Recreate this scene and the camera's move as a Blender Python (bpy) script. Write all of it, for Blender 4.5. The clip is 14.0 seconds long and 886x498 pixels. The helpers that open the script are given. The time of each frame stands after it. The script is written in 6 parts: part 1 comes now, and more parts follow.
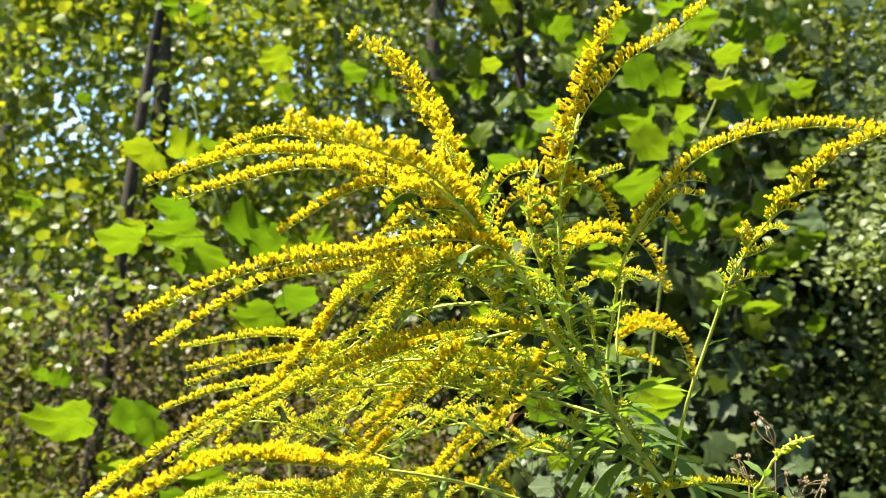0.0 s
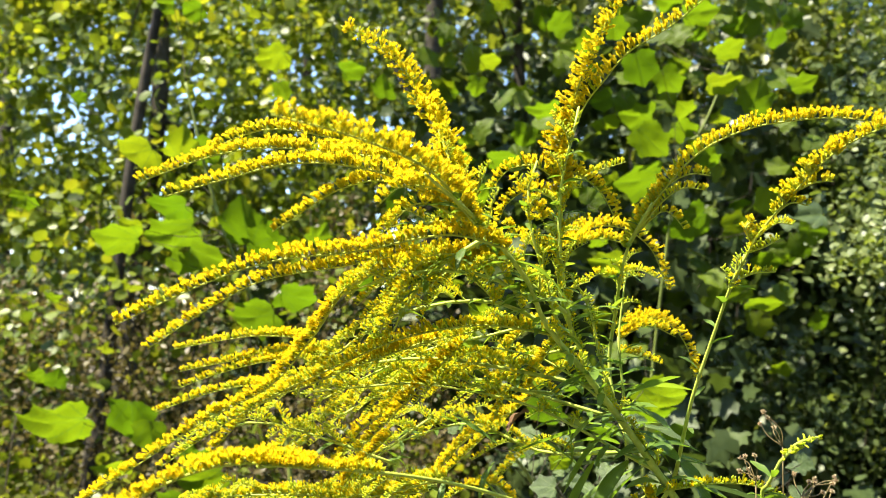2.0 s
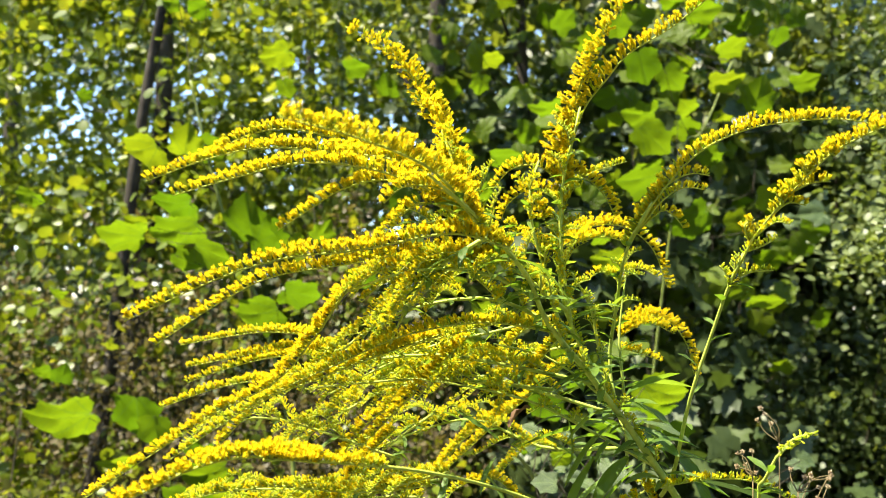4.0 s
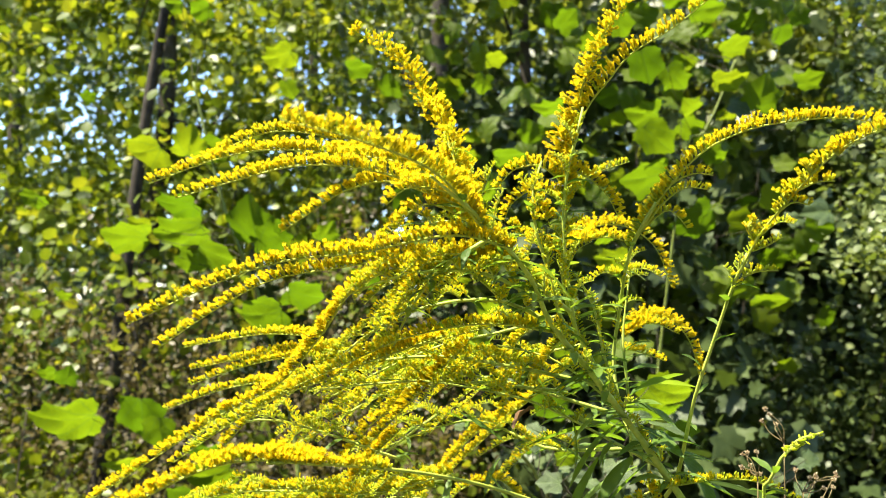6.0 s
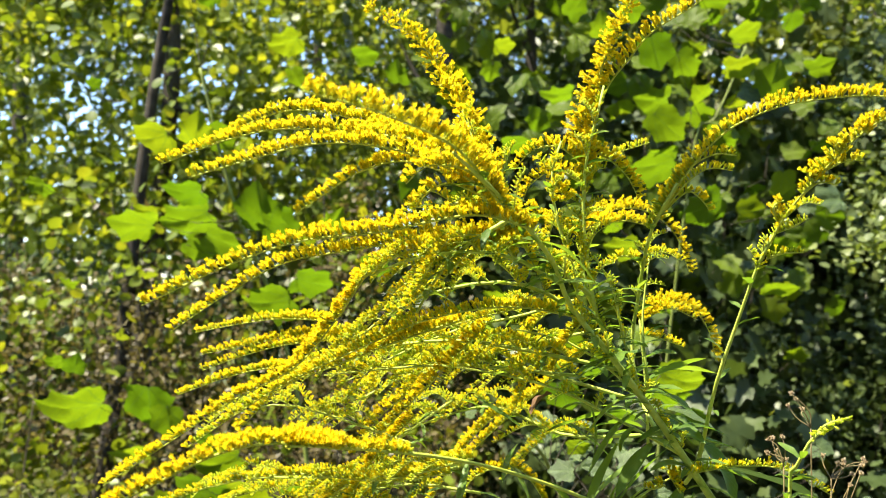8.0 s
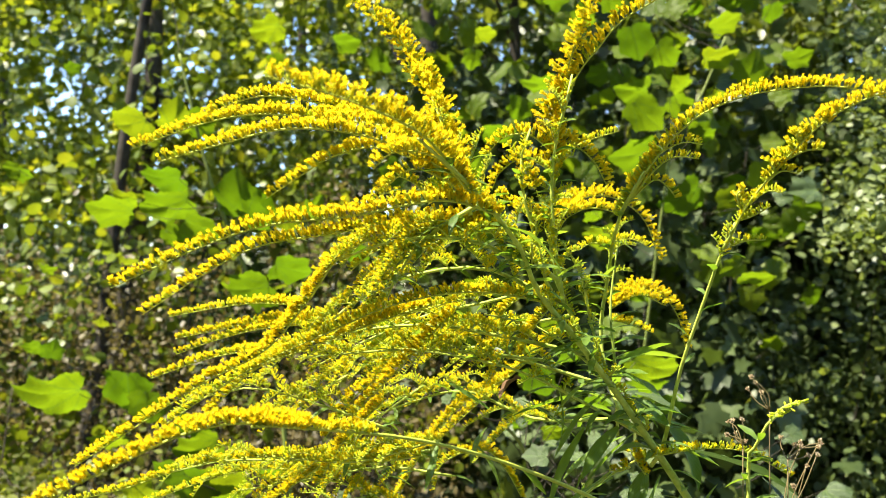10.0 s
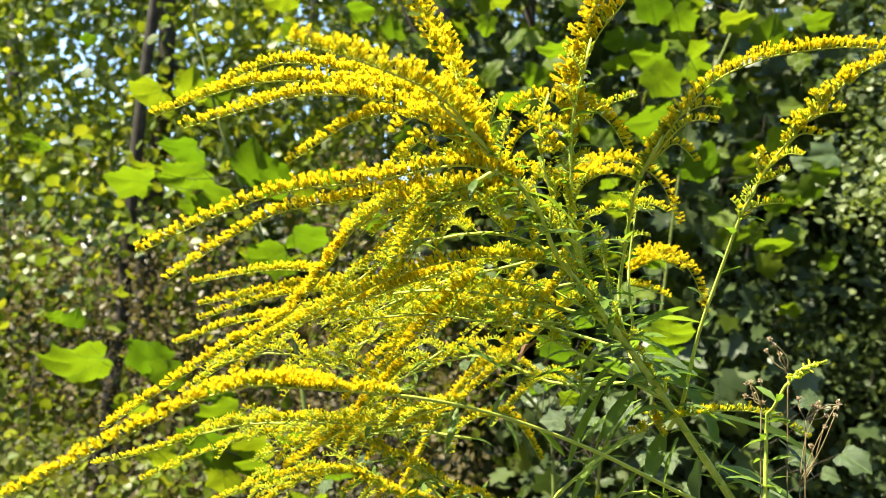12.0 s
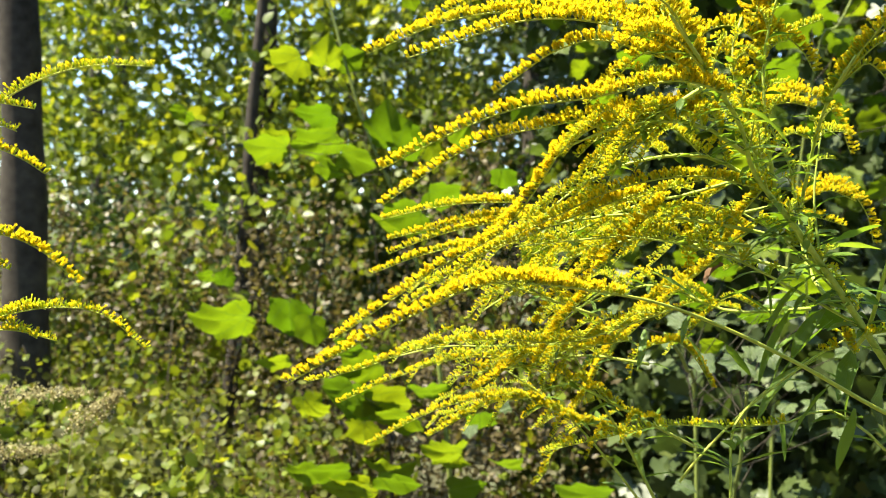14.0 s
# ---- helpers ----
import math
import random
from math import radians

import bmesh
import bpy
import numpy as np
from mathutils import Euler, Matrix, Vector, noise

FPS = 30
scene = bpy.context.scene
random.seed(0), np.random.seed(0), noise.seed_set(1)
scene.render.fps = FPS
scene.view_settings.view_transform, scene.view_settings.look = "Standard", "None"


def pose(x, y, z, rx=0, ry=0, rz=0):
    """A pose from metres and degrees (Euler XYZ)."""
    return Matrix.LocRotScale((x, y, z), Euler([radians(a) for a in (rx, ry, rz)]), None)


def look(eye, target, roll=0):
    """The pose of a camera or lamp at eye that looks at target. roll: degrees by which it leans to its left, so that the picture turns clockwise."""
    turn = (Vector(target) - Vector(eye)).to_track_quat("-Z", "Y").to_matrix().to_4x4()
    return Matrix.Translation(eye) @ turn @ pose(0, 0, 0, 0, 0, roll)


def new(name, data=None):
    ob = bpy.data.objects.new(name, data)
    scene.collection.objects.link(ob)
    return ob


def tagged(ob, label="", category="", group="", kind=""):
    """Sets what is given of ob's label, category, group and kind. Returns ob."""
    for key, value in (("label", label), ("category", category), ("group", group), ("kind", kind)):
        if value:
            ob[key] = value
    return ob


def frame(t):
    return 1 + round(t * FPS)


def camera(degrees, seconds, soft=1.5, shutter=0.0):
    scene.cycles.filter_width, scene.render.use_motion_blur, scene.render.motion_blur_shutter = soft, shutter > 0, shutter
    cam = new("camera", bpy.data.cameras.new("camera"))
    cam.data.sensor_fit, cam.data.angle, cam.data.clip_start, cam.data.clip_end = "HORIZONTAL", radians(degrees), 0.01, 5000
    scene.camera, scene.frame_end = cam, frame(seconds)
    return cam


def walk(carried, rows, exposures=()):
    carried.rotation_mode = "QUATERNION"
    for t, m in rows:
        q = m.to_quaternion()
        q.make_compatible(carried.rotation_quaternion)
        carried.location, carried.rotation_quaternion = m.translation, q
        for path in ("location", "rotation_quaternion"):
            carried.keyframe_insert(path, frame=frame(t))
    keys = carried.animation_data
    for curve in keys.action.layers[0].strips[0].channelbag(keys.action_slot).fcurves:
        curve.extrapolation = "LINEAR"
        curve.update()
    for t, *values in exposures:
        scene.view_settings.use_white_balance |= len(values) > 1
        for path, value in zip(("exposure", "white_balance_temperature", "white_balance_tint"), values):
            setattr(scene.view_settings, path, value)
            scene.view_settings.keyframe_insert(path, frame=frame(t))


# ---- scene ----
cam = camera(56.0, 14.0, 0.75)
PATH = [
    (0, (0.161, 0.005, 1.43), (0.11, 1.999, 1.577), 1.4),
    (0.5, (0.164, 0.008, 1.437), (0.109, 2.002, 1.579), 1.1),
    (1, (0.164, 0.011, 1.432), (0.106, 2.005, 1.576), 1.2),
    (1.5, (0.162, 0.017, 1.429), (0.105, 2.01, 1.576), 1.4),
    (2, (0.163, 0.022, 1.429), (0.111, 2.016, 1.574), 1.1),
    (2.5, (0.165, 0.021, 1.43), (0.111, 2.015, 1.574), 1.0),
    (3, (0.162, 0.017, 1.428), (0.107, 2.012, 1.57), 1.2),
    (5.5, (0.166, 0.009, 1.432), (0.101, 2.004, 1.566), 1.1),
    (6, (0.164, 0.012, 1.431), (0.096, 2.006, 1.567), 1.0),
    (6.5, (0.158, 0.012, 1.432), (0.087, 2.007, 1.566), 0.8),
    (7, (0.162, 0.017, 1.427), (0.092, 2.012, 1.553), 0.8),
    (7.5, (0.156, 0.024, 1.429), (0.075, 2.019, 1.55), 0.7),
    (8, (0.152, 0.026, 1.424), (0.076, 2.022, 1.539), 1.0),
    (10.3, (0.168, 0.017, 1.421), (0.134, 2.015, 1.497), 1.1),
    (10.5, (0.17, 0.018, 1.426), (0.124, 2.017, 1.481), 0.6),
    (11, (0.173, 0.017, 1.422), (0.118, 2.015, 1.474), 0.9),
    (11.5, (0.172, 0.013, 1.42), (0.109, 2.012, 1.45), 0.7),
    (12, (0.161, 0.012, 1.417), (0.088, 2.01, 1.433), 0.9),
    (12.5, (0.148, 0.016, 1.411), (0.056, 2.013, 1.412), 1.0),
    (13, (0.135, 0.018, 1.394), (0.018, 2.014, 1.395), 1.1),
    (13.5, (0.109, 0.0, 1.377), (-0.058, 1.992, 1.372), 0.9),
    (14, (0.065, -0.038, 1.367), (-0.209, 1.941, 1.333), -0.1),
]
walk(cam, [(t, look(eye, target, roll)) for t, eye, target, roll in PATH])

# the lens is focused on the flowers, and what lies far behind them is a little soft
cam.data.dof.use_dof = True
cam.data.dof.focus_distance = 0.70
cam.data.dof.aperture_fstop = 9.5

# ---- world and sun ----
SUN_TO = Vector((-0.38, -0.15, 0.91)).normalized()
world = bpy.data.worlds.new("sky")
scene.world = world
world.use_nodes = True
wn = world.node_tree
sky = wn.nodes.new("ShaderNodeTexSky")
sky.sky_type = "NISHITA"
sky.sun_disc = False
sky.sun_elevation = math.asin(SUN_TO.z)
sky.sun_rotation = math.atan2(SUN_TO.x, SUN_TO.y)
sky.dust_density = 0.2
sky.ozone_density = 2.0
wn.links.new(sky.outputs[0], wn.nodes["Background"].inputs[0])
wn.nodes["Background"].inputs[1].default_value = 0.128
sun_data = bpy.data.lights.new("sun", "SUN")
sun_data.energy = 4.9
sun_data.angle = radians(0.5)
sun_data.color = (1.0, 0.93, 0.74)
sun = new("sun", sun_data)
sun.matrix_world = look(SUN_TO * 30, (0, 0, 0))
scene.view_settings.exposure = 2.14


# ---- materials ----
def base_mat(name):
    m = bpy.data.materials.new(name)
    m.use_nodes = True
    nt = m.node_tree
    return m, nt, nt.nodes["Principled BSDF"], nt.nodes["Material Output"]


def ramp(nt, fac, stops):
    r = nt.nodes.new("ShaderNodeValToRGB")
    el = r.color_ramp.elements
    while len(el) < len(stops):
        el.new(0.5)
    for e, (p, c) in zip(el, stops):
        e.position, e.color = p, (*c, 1)
    nt.links.new(fac, r.inputs[0])
    return r.outputs[0]


def mathn(nt, op, a, b=0.0, c=0.0):
    n = nt.nodes.new("ShaderNodeMath")
    n.operation = op
    for i, v in enumerate((a, b, c)):
        if hasattr(v, "links"):
            nt.links.new(v, n.inputs[i])
        else:
            n.inputs[i].default_value = v
    return n.outputs[0]


def mixc(nt, fac, a, b, mode="MIX"):
    n = nt.nodes.new("ShaderNodeMix")
    n.data_type, n.blend_type = "RGBA", mode
    for sock, v in ((n.inputs[0], fac), (n.inputs[6], a), (n.inputs[7], b)):
        if hasattr(v, "links"):
            nt.links.new(v, sock)
        elif isinstance(v, tuple):
            sock.default_value = (*v, 1)
        else:
            sock.default_value = v
    return n.outputs[2]


def noise_tex(nt, scale, detail=3.0, coord="Object"):
    tc = nt.nodes.new("ShaderNodeTexCoord")
    n = nt.nodes.new("ShaderNodeTexNoise")
    n.inputs["Scale"].default_value = scale
    n.inputs["Detail"].default_value = detail
    nt.links.new(tc.outputs[coord], n.inputs["Vector"])
    return n.outputs["Fac"]


def bump(nt, bsdf, height, strength, dist):
    b = nt.nodes.new("ShaderNodeBump")
    b.inputs["Strength"].default_value = strength
    b.inputs["Distance"].default_value = dist
    nt.links.new(height, b.inputs["Height"])
    nt.links.new(b.outputs[0], bsdf.inputs["Normal"])


def translucent(nt, bsdf, out, colour, share):
    """Mix the surface with light that passes through the thin leaf."""
    t = nt.nodes.new("ShaderNodeBsdfTranslucent")
    nt.links.new(colour, t.inputs[0])
    mx = nt.nodes.new("ShaderNodeMixShader")
    mx.inputs[0].default_value = share
    nt.links.new(bsdf.outputs[0], mx.inputs[1])
    nt.links.new(t.outputs[0], mx.inputs[2])
    nt.links.new(mx.outputs[0], out.inputs[0])


def leaf_mat(name, stops, through_stops, share=0.45, rough=0.45, veins=0.0, per_object=False, grain=60.0, spec=0.3, palmate=False):
    """A leaf: colour that varies from leaf to leaf and blotchily within one, with light through it."""
    m, nt, b, out = base_mat(name)
    if per_object:
        rnd = nt.nodes.new("ShaderNodeObjectInfo").outputs["Random"]
    else:
        rnd = nt.nodes.new("ShaderNodeNewGeometry").outputs["Random Per Island"]
    blot = noise_tex(nt, grain, 3.0)
    k = mathn(nt, "ADD", mathn(nt, "MULTIPLY", rnd, 0.75), mathn(nt, "MULTIPLY", mathn(nt, "SUBTRACT", blot, 0.25), 0.5))
    col = ramp(nt, k, stops)
    thru = ramp(nt, k, through_stops)
    if veins:
        uv = nt.nodes.new("ShaderNodeUVMap")
        sep = nt.nodes.new("ShaderNodeSeparateXYZ")
        nt.links.new(uv.outputs[0], sep.inputs[0])
        u, v = sep.outputs[0], mathn(nt, "ABSOLUTE", sep.outputs[1])
        if palmate:
            # five main veins spread from the foot, with finer ones that branch off them
            ang = mathn(nt, "ARCTAN2", v, mathn(nt, "ADD", u, 0.06))
            far = mathn(nt, "SQRT", mathn(nt, "ADD", mathn(nt, "MULTIPLY", u, u), mathn(nt, "MULTIPLY", v, v)))
            part_ang = mathn(nt, "ABSOLUTE", mathn(nt, "SUBTRACT", mathn(nt, "FRACT", mathn(nt, "ADD", mathn(nt, "DIVIDE", ang, 0.56), 0.5)), 0.5))
            mid = mathn(nt, "LESS_THAN", mathn(nt, "MULTIPLY", part_ang, far), 0.018)
            fine = mathn(nt, "FRACT", mathn(nt, "MULTIPLY", mathn(nt, "SUBTRACT", far, mathn(nt, "MULTIPLY", part_ang, 0.45)), veins * 1.3))
            side = mathn(nt, "MULTIPLY", mathn(nt, "LESS_THAN", mathn(nt, "ABSOLUTE", mathn(nt, "SUBTRACT", fine, 0.5)), 0.08), 0.6)
        else:
            mid = mathn(nt, "LESS_THAN", v, 0.014)
            side = mathn(nt, "FRACT", mathn(nt, "MULTIPLY", mathn(nt, "SUBTRACT", u, mathn(nt, "MULTIPLY", v, 0.9)), veins))
            side = mathn(nt, "LESS_THAN", mathn(nt, "ABSOLUTE", mathn(nt, "SUBTRACT", side, 0.5)), 0.07)
        vein = mathn(nt, "MAXIMUM", side, mid)
        col = mixc(nt, mathn(nt, "MULTIPLY", vein, 0.45), col, (0.2, 0.28, 0.08))
        thru = mixc(nt, mathn(nt, "MULTIPLY", vein, 0.55 if palmate else 0.35), thru, (0.05, 0.10, 0.008) if palmate else (0.10, 0.2, 0.015))
        bump(nt, b, mathn(nt, "ADD", mathn(nt, "MULTIPLY", vein, -0.6), blot), 0.5, 0.002)
    else:
        bump(nt, b, blot, 0.3, 0.002)
    nt.links.new(col, b.inputs["Base Color"])
    b.inputs["Roughness"].default_value = rough
    b.inputs["Specular IOR Level"].default_value = spec
    translucent(nt, b, out, thru, share)
    return m


def stem_mat(name, a, c, scale=260.0, rough=0.6):
    m, nt, b, out = base_mat(name)
    n = noise_tex(nt, scale, 4.0)
    n2 = noise_tex(nt, scale * 0.12, 2.0)
    nt.links.new(ramp(nt, mathn(nt, "MULTIPLY", mathn(nt, "ADD", n, n2), 0.5), [(0.35, a), (0.65, c)]), b.inputs["Base Color"])
    b.inputs["Roughness"].default_value = rough
    b.inputs["Specular IOR Level"].default_value = 0.25
    bump(nt, b, n, 0.35, 0.001)
    return m


def petal_mat(name, stops, share):
    m, nt, b, out = base_mat(name)
    rnd = nt.nodes.new("ShaderNodeNewGeometry").outputs["Random Per Island"]
    n = noise_tex(nt, 45.0, 2.0)
    k = mathn(nt, "ADD", mathn(nt, "MULTIPLY", rnd, 0.65), mathn(nt, "MULTIPLY", n, 0.35))
    col = ramp(nt, k, stops)
    nt.links.new(col, b.inputs["Base Color"])
    b.inputs["Roughness"].default_value = 0.65
    b.inputs["Specular IOR Level"].default_value = 0.2
    translucent(nt, b, out, col, share)
    return m


M_PETAL = petal_mat("goldenrod_petal", [(0.1, (0.77, 0.545, 0.006)), (0.5, (0.80, 0.64, 0.010)), (0.9, (0.82, 0.715, 0.025))], 0.68)
M_BUD = petal_mat("goldenrod_bud", [(0.1, (0.48, 0.58, 0.04)), (0.5, (0.60, 0.64, 0.045)), (0.9, (0.74, 0.71, 0.05))], 0.6)
M_SEPAL = petal_mat("goldenrod_sepal", [(0.1, (0.40, 0.52, 0.03)), (0.9, (0.58, 0.62, 0.035))], 0.6)
M_CUP = petal_mat("goldenrod_cup", [(0.1, (0.62, 0.60, 0.03)), (0.9, (0.78, 0.70, 0.035))], 0.68)
M_STEM = stem_mat("goldenrod_stem", (0.30, 0.39, 0.05), (0.50, 0.55, 0.10))
M_RACHIS = stem_mat("goldenrod_rachis", (0.32, 0.38, 0.04), (0.48, 0.52, 0.07), 400)
M_GLEAF = leaf_mat("goldenrod_leaf", [(0.1, (0.065, 0.125, 0.014)), (0.9, (0.15, 0.24, 0.035))], [(0.1, (0.13, 0.24, 0.008)), (0.9, (0.28, 0.38, 0.02))], 0.5, 0.45, veins=9.0, grain=120, per_object=True, spec=0.35)
M_BIG = leaf_mat("sapling_leaf", [(0.1, (0.10, 0.16, 0.005)), (0.9, (0.18, 0.25, 0.008))], [(0.1, (0.078, 0.150, 0.002)), (0.6, (0.120, 0.190, 0.003)), (0.95, (0.21, 0.245, 0.004))], 0.66, 0.42, spec=0.3, veins=7.0, per_object=True, grain=40, palmate=True)
# dark grey-green that puts shade and grey sky sheen into the leaf colour
M_SHADE_SHEEN = leaf_mat("shade_sheen_leaf", [(0.1, (0.026, 0.046, 0.014)), (0.9, (0.078, 0.108, 0.038))], [(0.1, (0.05, 0.095, 0.018)), (0.9, (0.085, 0.15, 0.026))], 0.3, 0.36, veins=7.0, per_object=True, grain=40, palmate=True)
M_DRY = leaf_mat("withered_leaf", [(0.1, (0.06, 0.03, 0.014)), (0.9, (0.16, 0.09, 0.045))], [(0.1, (0.06, 0.025, 0.008)), (0.9, (0.10, 0.05, 0.015))], 0.25, 0.7, grain=90)
M_SEED = leaf_mat("seed_fluff", [(0.1, (0.34, 0.25, 0.14)), (0.9, (0.56, 0.46, 0.28))], [(0.1, (0.36, 0.25, 0.16)), (0.9, (0.55, 0.44, 0.32))], 0.5, 0.9, grain=200, spec=0.1)
M_DRYSTEM = stem_mat("dry_stem", (0.12, 0.085, 0.035), (0.20, 0.16, 0.075))
M_STRAW = leaf_mat("straw", [(0.1, (0.26, 0.23, 0.10)), (0.9, (0.42, 0.37, 0.18))], [(0.1, (0.26, 0.22, 0.10)), (0.9, (0.38, 0.33, 0.17))], 0.35, 0.8, grain=90, spec=0.2)
# yellow-green brightened so that the colour itself shows leaves in full sun
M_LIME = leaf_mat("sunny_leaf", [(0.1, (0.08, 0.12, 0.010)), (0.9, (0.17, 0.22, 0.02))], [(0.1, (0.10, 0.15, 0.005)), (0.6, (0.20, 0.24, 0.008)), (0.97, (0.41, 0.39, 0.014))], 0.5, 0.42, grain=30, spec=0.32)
M_MID = leaf_mat("wood_leaf", [(0.1, (0.055, 0.082, 0.014)), (0.9, (0.12, 0.14, 0.028))], [(0.1, (0.10, 0.155, 0.008)), (0.9, (0.28, 0.31, 0.02))], 0.42, 0.38, grain=25, spec=0.4)
# darkened leaf colour that carries the shade under the canopy
M_SHADED = leaf_mat("shaded_shrub_leaf", [(0.1, (0.028, 0.045, 0.012)), (0.9, (0.076, 0.104, 0.030))], [(0.1, (0.045, 0.08, 0.008)), (0.9, (0.12, 0.175, 0.02))], 0.25, 0.45, grain=40, spec=0.35)
M_OLIVE = leaf_mat("thicket_leaf", [(0.1, (0.05, 0.05, 0.010)), (0.5, (0.08, 0.09, 0.014)), (0.9, (0.17, 0.19, 0.04))], [(0.1, (0.11, 0.095, 0.012)), (0.5, (0.17, 0.20, 0.015)), (0.9, (0.36, 0.40, 0.035))], 0.45, 0.52, grain=30, spec=0.3)
# leaf colour greyed and lightened to stand for the haze of distance
M_FAR_HAZE = leaf_mat("far_haze_leaf", [(0.1, (0.04, 0.065, 0.028)), (0.9, (0.09, 0.115, 0.05))], [(0.1, (0.06, 0.12, 0.02)), (0.9, (0.14, 0.2, 0.03))], 0.3, 0.6, grain=5)
M_BROWN = leaf_mat("dull_leaf", [(0.1, (0.052, 0.038, 0.016)), (0.9, (0.15, 0.125, 0.055))], [(0.1, (0.08, 0.056, 0.015)), (0.9, (0.22, 0.19, 0.04))], 0.35, 0.46, grain=30, spec=0.28)
# grey-green raised to stand for light and sheen on the right-hand shrub
M_LIT_GREY = leaf_mat("lit_grey_leaf", [(0.1, (0.085, 0.115, 0.040)), (0.9, (0.20, 0.235, 0.085))], [(0.1, (0.12, 0.17, 0.016)), (0.9, (0.30, 0.36, 0.04))], 0.42, 0.42, grain=40, spec=0.35)
M_BARK = stem_mat("bark", (0.020, 0.016, 0.012), (0.072, 0.061, 0.048), 24, 0.9)
M_TWIG = stem_mat("twig", (0.020, 0.016, 0.010), (0.05, 0.042, 0.025), 80, 0.85)
M_GREENSTEM = stem_mat("sapling_stem", (0.11, 0.14, 0.03), (0.22, 0.26, 0.06), 60, 0.6)


def ground_mat():
    m, nt, b, out = base_mat("forest_floor")
    n, n2 = noise_tex(nt, 9.0, 6.0), noise_tex(nt, 0.8, 3.0)
    c = ramp(nt, n, [(0.3, (0.03, 0.022, 0.014)), (0.55, (0.075, 0.055, 0.032)), (0.75, (0.13, 0.10, 0.06))])
    g = ramp(nt, n2, [(0.35, (0.02, 0.03, 0.01)), (0.7, (0.06, 0.09, 0.025))])
    nt.links.new(mixc(nt, 0.45, c, g), b.inputs["Base Color"])
    b.inputs["Roughness"].default_value = 0.95
    bump(nt, b, n, 0.8, 0.03)
    return m


M_GROUND = ground_mat()


# ---- mesh helpers ----
def mesh_object(name, verts, faces, mats, parent=None, face_mats=None, smooth=True, uvs=None):
    """One mesh object from vertex and face arrays."""
    me = bpy.data.meshes.new(name)
    me.from_pydata(np.asarray(verts, float).tolist(), [], faces)
    for m in mats:
        me.materials.append(m)
    if face_mats is not None:
        me.polygons.foreach_set("material_index", np.asarray(face_mats, np.int32))
    if smooth:
        me.polygons.foreach_set("use_smooth", np.ones(len(me.polygons), bool))
    if uvs is not None:
        idx = np.empty(len(me.loops), np.int32)
        me.loops.foreach_get("vertex_index", idx)
        layer = me.uv_layers.new(name="leaf")
        layer.data.foreach_set("uv", np.asarray(uvs, float)[idx].ravel())
    me.update()
    ob = new(name, me)
    ob.parent = parent
    return ob


def thing(name, at, label, category, group=""):
    ob = new(name)
    ob.location = at
    ob.empty_display_size = 0.05
    return tagged(ob, label, category, group)


def spline(pts, n):
    """n points on a smooth curve through pts, evenly spaced along it."""
    p = np.asarray(pts, float)
    q = np.vstack([2 * p[0] - p[1], p, 2 * p[-1] - p[-2]])
    out = []
    for i in range(len(p) - 1):
        a, b, c, d = q[i:i + 4]
        t = np.linspace(0, 1, 24, endpoint=False)[:, None]
        out.append(0.5 * (2 * b + (c - a) * t + (2 * a - 5 * b + 4 * c - d) * t ** 2 + (3 * b - a - 3 * c + d) * t ** 3))
    out = np.vstack(out + [p[-1:]])
    s = np.r_[0, np.cumsum(np.linalg.norm(np.diff(out, axis=0), axis=1))]
    u = np.linspace(0, s[-1], n)
    return np.stack([np.interp(u, s, out[:, k]) for k in range(3)], 1), s[-1]


def unit(v):
    return v / np.maximum(np.linalg.norm(v, axis=-1, keepdims=True), 1e-9)


def tangents(p):
    return unit(np.gradient(p, axis=0))


def tube(p, r, sides=6):
    """Verts and faces of a tapered tube along the points p with radii r, closed at both ends."""
    p, r = np.asarray(p, float), np.broadcast_to(np.asarray(r, float), (len(p),))
    t = tangents(p)
    ref = np.where(np.abs(t[:, 2:3]) > 0.9, np.array([[1.0, 0, 0]]), np.array([[0, 0, 1.0]]))
    a = unit(np.cross(t, ref))
    for i in range(1, len(a)):
        a[i] = unit(a[i - 1] - t[i] * np.dot(a[i - 1], t[i]))
    b = np.cross(t, a)
    w = np.linspace(0, 2 * np.pi, sides, endpoint=False)
    ring = p[:, None] + r[:, None, None] * (np.cos(w)[None, :, None] * a[:, None] + np.sin(w)[None, :, None] * b[:, None])
    faces = []
    for i in range(len(p) - 1):
        for j in range(sides):
            k = (j + 1) % sides
            faces.append((i * sides + j, i * sides + k, (i + 1) * sides + k, (i + 1) * sides + j))
    faces.append(tuple(range(sides))[::-1])
    faces.append(tuple((len(p) - 1) * sides + j for j in range(sides)))
    return ring.reshape(-1, 3), faces


def many(template_v, template_f, pos, frames, scale):
    """Copies of a small template at pos, turned by frames (n,3,3) and scaled, as one set of verts and faces."""
    tv = np.asarray(template_v, float)
    v = np.einsum("nij,kj->nki", frames, tv) * scale[:, None, None] + pos[:, None]
    k = len(tv)
    faces = []
    for i in range(len(pos)):
        o = i * k
        faces.extend([tuple(o + j for j in f) for f in template_f])
    return v.reshape(-1, 3), faces


def frames_from(axis, rng, ref=None):
    """Right-handed frames whose third axis is axis, turned at random about it."""
    z = unit(axis)
    r = unit(rng.normal(size=z.shape)) if ref is None else ref
    x = unit(np.cross(r, z))
    y = np.cross(z, x)
    return np.stack([x, y, z], -1)


